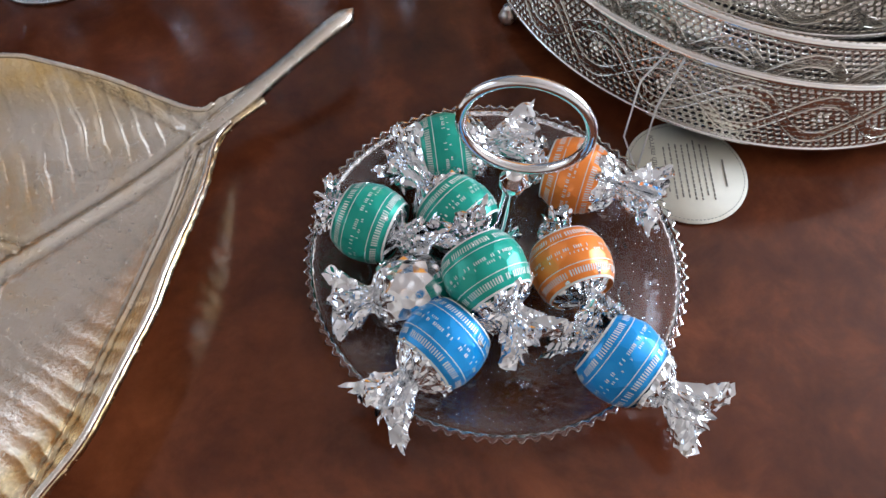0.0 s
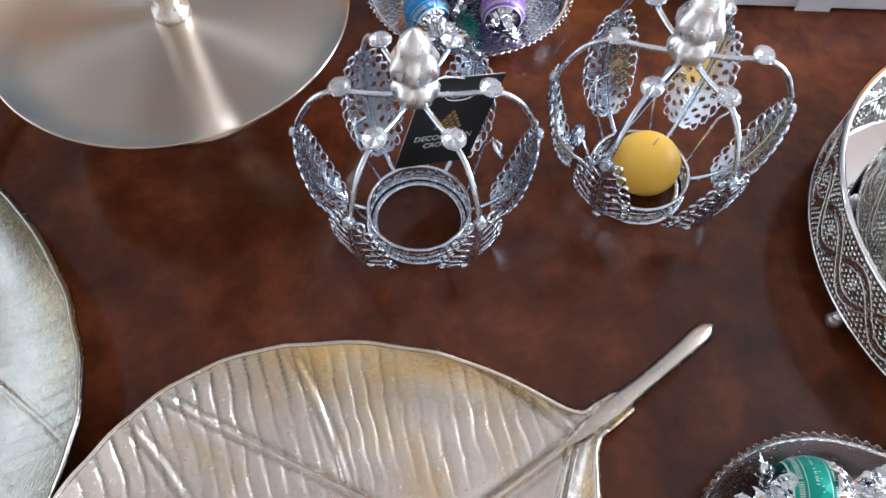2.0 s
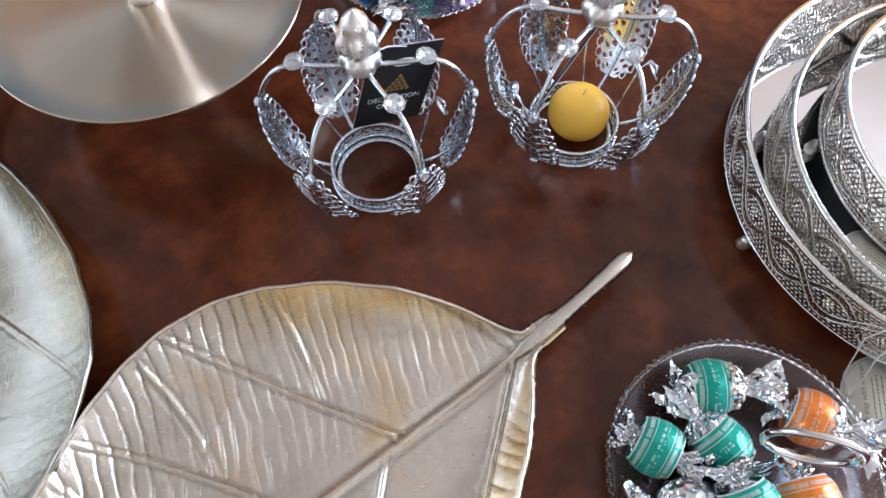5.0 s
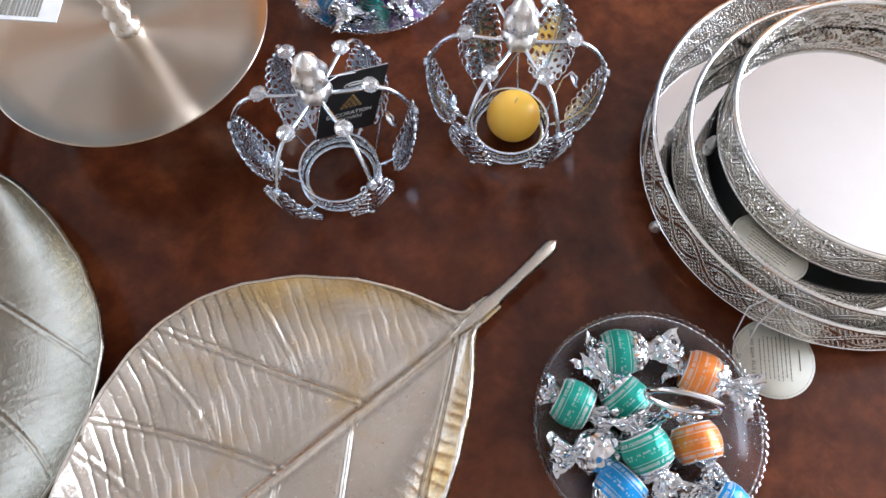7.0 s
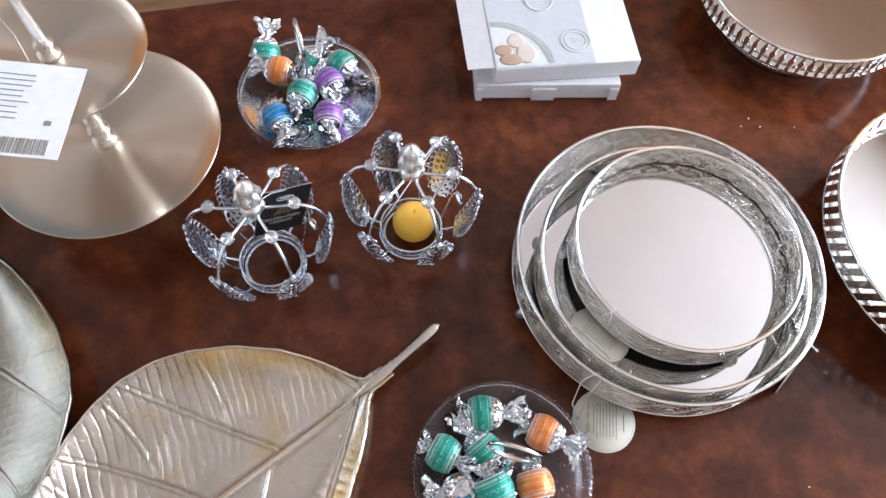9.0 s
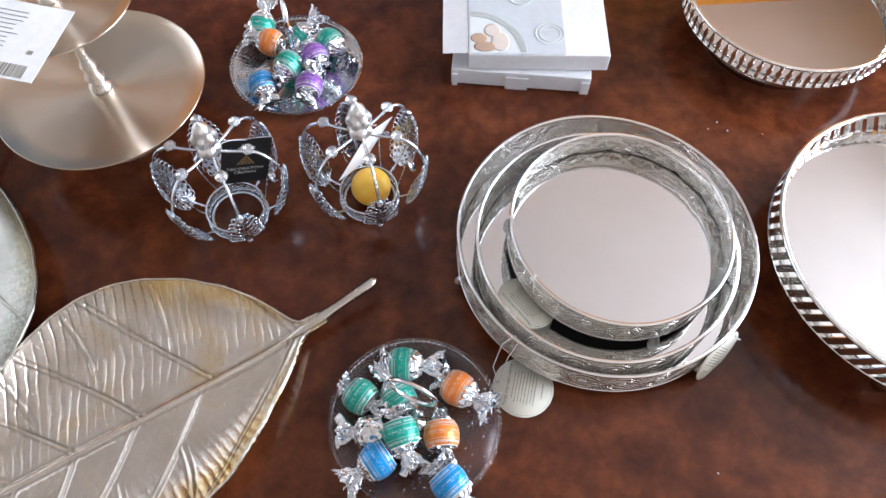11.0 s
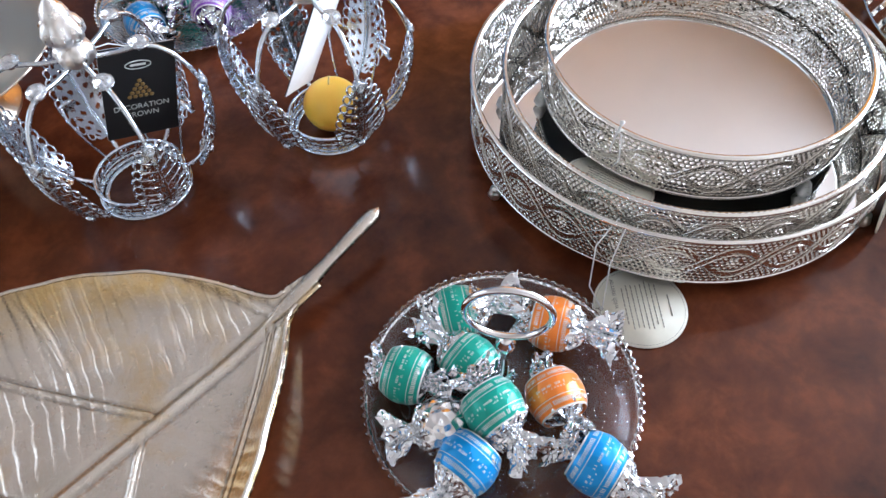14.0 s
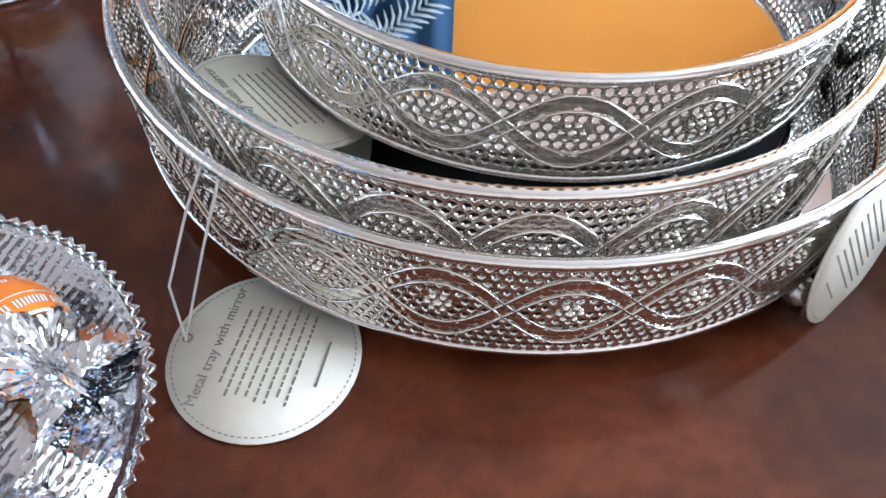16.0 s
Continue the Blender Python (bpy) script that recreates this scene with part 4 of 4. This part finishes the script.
def crown(label, x, y, turn):
    ob = thing("decorative_crown", label, "crown", pose(x, y, 0, 0, 0, turn), "crown candle holders")
    base = Shape().tube(circle(0.0284, 0.0013), 0.0013, 8, True).tube(circle(0.0276, 0.0140), 0.0011, 8, True)
    base.lathe([(0.0262, 0.0006), (0.0262, 0.0016), (0.0235, 0.0016), (0.0235, 0.0006), (0.0262, 0.0006)], 40)
    base.lathe([(0.0272, 0.0060), (0.0276, 0.0064), (0.0276, 0.0088), (0.0272, 0.0092)], 48)
    for i in range(26):
        for z, sh in ((0.0038, 0), (0.0114, 0.5)):
            a0 = 2 * math.pi * (i + sh) / 26
            base.tube([(0.0276 * math.cos(a0 + 0.095 * math.cos(q)), 0.0276 * math.sin(a0 + 0.095 * math.cos(q)), z + 0.0023 * math.sin(q)) for q in (2 * math.pi * k / 9 for k in range(9))], 0.0005, 5, True)
    part("base_ring", base, CROWN, ob)
    for k in range(6):
        a = pose(0, 0, 0, 0, 0, 60 * k)
        part("arm", ARM_MESH, None, ob, "", a)
        lf = part("lace_leaf", LACE, None, ob, "pierced filigree leaf", a)
        if k < 4:
            part("curl", CURL_MESH, None, ob, "wire curl with a disc", a @ pose(0, 0, 0, 0, 0, 12))
        g = part("gem", GEM_BIG, None, ob, "clear cut crystal", a @ pose(0.033, 0, 0.1085, 0, 12, 0))
        part("gem_cup", CUP, None, g, "silver setting", Matrix())
        g2 = part("gem", GEM_SMALL, None, ob, "small clear crystal", a @ pose(0.0475, 0, 0.0235, 0, 125, 0))
        part("gem_cup", CUP_SMALL, None, g2, "silver setting", Matrix())
        tip = part("gem", GEM_SMALL, None, ob, "small clear crystal", a @ pose(0.0588, 0, 0.077, 0, 85, 0))
        part("gem_cup", CUP_SMALL, None, tip, "silver setting", Matrix())
    prof = [(0.0001, 0.1018), (0.0075, 0.1022), (0.0095, 0.105), (0.0100, 0.109), (0.0085, 0.1125), (0.0055, 0.1142), (0.0075, 0.116), (0.0102, 0.119), (0.0104, 0.123), (0.0088, 0.127), (0.0076, 0.129), (0.0072, 0.132), (0.0060, 0.1355), (0.003, 0.1395), (0.0001, 0.1415)]
    lobes = Shape().lathe(prof, 60, None, lambda q, j: (0.20 * abs(math.cos(3 * (q + (math.pi / 6 if j > 5 else 0)))) - 0.10) if 1 < j < 10 and j != 5 else 0.0)
    part("finial", lobes, PEARL, ob, "bright silver bud finial")
    return ob


crown("silver filigree crown with crystals and a black card tied inside", -0.0243, 0.4795, 24)
crown("silver filigree crown with crystals, holding a yellow ball candle", 0.0790, 0.5545, 14)

candle = thing("ball_candle", "yellow wax ball candle inside the silver crown", "candle", pose(0.081, 0.556, 0.0016))
part("wax", Shape().ball(0.0192, pose(0, 0, 0.0172), 32, 20, 1, 1, 0.9), WAX, candle)
part("wick", Shape().tube([(0, 0, 0.033), (0.0004, 0, 0.037), (0.0012, 0.0004, 0.0405)], 0.0006, 6), WICK, candle)


def crown_card(label, m, string):
    ob = thing("hang_card", label, "tag", m, "crown cards")
    part("card", Shape().box(0.044, 0.064, 0.0006), BLACK_CARD, ob)
    part("card_back", Shape().box(0.044, 0.064, 0.0003, pose(0, 0, -0.00055)), WHITE_CARD, ob, "plain white back")
    for body, y in (("DECORATION", -0.010), ("CROWN", -0.0158)):
        part("lettering", text_mesh(body, 0.0052, PRINT_WHITE, 0.00004), PRINT_WHITE, ob, "white capitals", pose(0, y, 0.0005))
    emb = Shape()
    for k, w in enumerate((0.016, 0.013, 0.010, 0.0065, 0.003)):
        for q in range(5 - k):
            emb.ball(0.0015, pose((q - (4 - k) / 2) * 0.0033, -0.0025 + 0.0027 * k, 0.0005), 6, 4, 1, 1, 0.15)
    part("emblem", emb, PRINT_GOLD, ob, "dull gold emblem")
    part("logo", Shape().tube([(0.0075 * math.cos(a), 0.0195 + 0.0027 * math.sin(a), 0.0005) for a in (2 * math.pi * i / 24 for i in range(24))], 0.0003, 4, True).box(0.009, 0.0014, 0.0002, pose(0, 0.0195, 0.0004)), PRINT_WHITE, ob, "oval outline mark")
    inv = m.inverted()
    part("string", Shape().tube([inv @ Vector(p) for p in string], 0.00035, 5), NYLON, ob)
    return ob


crown_card("black hang card with white lettering inside the crown", placed((-0.0195, 0.5065, 0.0575), (0.68, 0.72, -0.28), (-0.2, -0.17, -0.96)),
           [(-0.0135, 0.511, 0.088), (-0.018, 0.498, 0.100), (-0.022, 0.486, 0.1045)])
crown_card("black hang card with white back, turned edge-on in the crown", placed((0.0703, 0.569, 0.057), (-0.034, -0.898, 0.439), (-0.335, -0.4, -0.85)),
           [(0.082, 0.576, 0.091), (0.08, 0.566, 0.1), (0.079, 0.558, 0.1045)])

# ---- white boxes ----


def gift_box(label, m, w, d, h, tabs):
    ob = thing("gift_box", label, "box", m, "stacked white boxes")
    b = part("carton", Shape().box(w, d, h, pose(0, 0, h / 2 + 0.0015)), WHITE_CARD, ob)
    bevelled(b, 0.0012)
    for x, tw in tabs:
        part("tab", Shape().box(tw, 0.0012, h * 0.8, pose(x, -d / 2 - 0.0009, h * 0.4)), WHITE_CARD, ob, "folded closing tab")
    return ob


gift_box("flat white cardboard gift box under another box", pose(0.126, 0.818, 0, 0, 0, 21.9), 0.148, 0.148, 0.0215, ((-0.07, 0.006), (-0.004, 0.024), (0.069, 0.009)))
upper = gift_box("flat white gift box with a grey printed lid, flap open", pose(0.134, 0.8265, 0.0232, 0, 0, 26.5), 0.147, 0.147, 0.0215, ())
zt = 0.0231
part("printed_panel", Shape().box(0.100, 0.1455, 0.0003, pose(-0.0228, 0, zt + 0.0003)), PHOTO_GREY, upper, "grey printed picture of dishes")
sector = [(-0.0715, -0.0715, zt + 0.0006)] + [(-0.0715 + 0.052 * math.cos(radians(5 * k)), -0.0715 + 0.052 * math.sin(radians(5 * k)), zt + 0.0006) for k in range(19)]
part("pale_area", Shape().add(sector, [tuple(range(20))], None, True), PHOTO_PALE, upper, "pale printed doily")
part("dish_print", Shape().tube([(-0.016 + 0.014 * math.cos(a), 0.012 + 0.014 * math.sin(a), zt + 0.0006) for a in (2 * math.pi * i / 30 for i in range(30))], 0.0009, 4, True), PRINT_WHITE, upper)
lace = Shape()
for i in range(44):
    a = radians(4 + 82 * i / 43)
    for rr in (0.0535, 0.0570):
        lace.tube([(-0.0715 + rr * math.cos(a) + 0.0018 * math.cos(q), -0.0715 + rr * math.sin(a) + 0.0018 * math.sin(q), zt + 0.0008) for q in (math.pi * k / 4 for k in range(8))], 0.0004, 4, True)
part("lace_print", lace, PRINT_WHITE, upper)
for x, y, a, b, mt in ((-0.056, -0.063, 0.012, 0.007, BISCUIT), (-0.062, -0.051, 0.009, 0.007, BISCUIT), (-0.040, -0.056, 0.010, 0.013, BISCUIT_PALE), (-0.048, -0.040, 0.009, 0.009, BISCUIT_PALE)):
    part("biscuit_print", Shape().ball(1, pose(x, y, zt + 0.0009) @ Matrix.Diagonal((a, b, 0.0003, 1)), 18, 6), mt, upper)
for rr in (0.0150, 0.0110):
    part("seal_print", Shape().tube([(0.012 + rr * math.cos(a), -0.044 + rr * math.sin(a), zt + 0.0006) for a in (2 * math.pi * i / 30 for i in range(30))], 0.0005, 4, True), PRINT_WHITE, upper)
part("seal_bars", Shape().box(0.008, 0.0012, 0.0003, pose(0.012, -0.040, zt + 0.0006)).box(0.0095, 0.0012, 0.0003, pose(0.012, -0.0425, zt + 0.0006)).box(0.006, 0.0012, 0.0003, pose(0.012, -0.045, zt + 0.0006)), PRINT_WHITE, upper)
fl = Shape()
fl.add([(-0.0735, -0.071, zt - 0.0002), (-0.100, -0.068, zt - 0.004), (-0.100, 0.07, zt - 0.004), (-0.0735, 0.0725, zt - 0.0002), (-0.0735, -0.071, zt - 0.0008), (-0.100, -0.068, zt - 0.0047), (-0.100, 0.07, zt - 0.0047), (-0.0735, 0.0725, zt - 0.0008)],
       [(0, 3, 2, 1), (4, 5, 6, 7), (0, 1, 5, 4), (1, 2, 6, 5), (2, 3, 7, 6)], None, True)
part("open_flap", fl, WHITE_CARD, upper, "open side flap")

# ---- gallery trays ----


def gallery_tray(label, m, r, z0, z1, n, slanted, foot):
    ob = thing("gallery_tray", label, "tray", m, "gallery trays")
    part("base", Shape().lathe([(0.0005, z0 - 0.003), (r - 0.004, z0 - 0.003), (r + 0.001, z0 - 0.001), (r + 0.001, z0 + 0.0015), (r - 0.003, z0 + 0.0015), (0.0005, z0 + 0.0015)], 96), STEEL, ob)
    part("mirror", Shape().lathe([(0.0005, z0 + 0.002), (r - 0.005, z0 + 0.002), (r - 0.005, z0 + 0.0045), (r - 0.0065, z0 + 0.0052), (0.00001, z0 + 0.0052)], 96).flatten(), MIRROR, ob, "round mirror floor")
    part("rim", Shape().tube(circle(r, z1), 0.0021, 8, True), STEEL, ob, "smooth rounded rim")
    s, h = Shape(), z1 - z0
    if slanted:
        da = 0.72 * 2 * math.pi / n
        pts = []
        for k in range(7):
            u = k / 6
            for e in (-0.5, 0.5):
                a = e * da * 0.85 + (u - 0.5) * da * 1.5
                for rr in (r - 0.0007, r + 0.0007):
                    pts.append((rr * math.cos(a), rr * math.sin(a), z0 + 0.001 + (h - 0.0015) * u))
        f = []
        for k in range(6):
            o = k * 4
            f += [(o, o + 4, o + 6, o + 2), (o + 1, o + 3, o + 7, o + 5), (o, o + 1, o + 5, o + 4), (o + 2, o + 6, o + 7, o + 3)]
        s.add(pts, f, None, True)
    else:
        s.lathe([(0.0001, z0), (0.0022, z0 + 0.001), (0.0012, z0 + h * 0.25), (0.0026, z0 + h * 0.5), (0.0012, z0 + h * 0.75), (0.0022, z1 - 0.001), (0.0001, z1)], 8, pose(r, 0, 0) @ Matrix.Diagonal((0.6, 1.25, 1, 1)))
    me = s.mesh("slat", STEEL)
    for i in range(n):
        part("slat", me, None, ob, "", pose(0, 0, 0, 0, 0, 360 * i / n))
    if foot:
        part("foot_ring", Shape().lathe([(foot, z0 - 0.003), (foot - 0.004, z0 * 0.55), (foot + 0.004, 0.006), (foot + 0.007, 0.0), (foot + 0.003, 0.0), (foot - 0.001, 0.006), (foot - 0.008, z0 * 0.55), (foot - 0.004, z0 - 0.003)], 64), STEEL, ob, "low spreading foot")
    else:
        for a in (30, 150, 270):
            part("foot", Shape().lathe([(0.0001, 0), (0.007, 0.001), (0.009, z0 * 0.4), (0.006, z0 - 0.002), (0.0001, z0 - 0.002)], 16), STEEL, ob, "", pose((r - 0.02) * math.cos(radians(a)), (r - 0.02) * math.sin(radians(a)), 0))
    return ob


gallery_tray("round silver tray with slanted slat gallery and mirror floor", pose(0.5655, 0.706, 0), 0.1385, 0.039, 0.067, 72, True, 0)
gallery_tray("round silver footed tray with beaded gallery and mirror floor", pose(0.3775, 0.955, 0), 0.1135, 0.040, 0.064, 74, False, 0.075)

# crumbs on the table
for x, y, l, a in ((0.371, 0.797, 0.0022, 40), (0.358, 0.803, 0.0032, 70), (0.352, 0.79, 0.0012, 0), (0.405, 0.81, 0.001, 0), (0.463, 0.452, 0.0018, 20)):
    solid("crumb", Shape().ball(0.0006, Matrix.Diagonal((l / 0.0012, 1, 0.8, 1)), 7, 5), WHITE_CARD, "tiny pale crumb lying on the table", "crumb", "", pose(x, y, 0.0005, 0, 0, a))
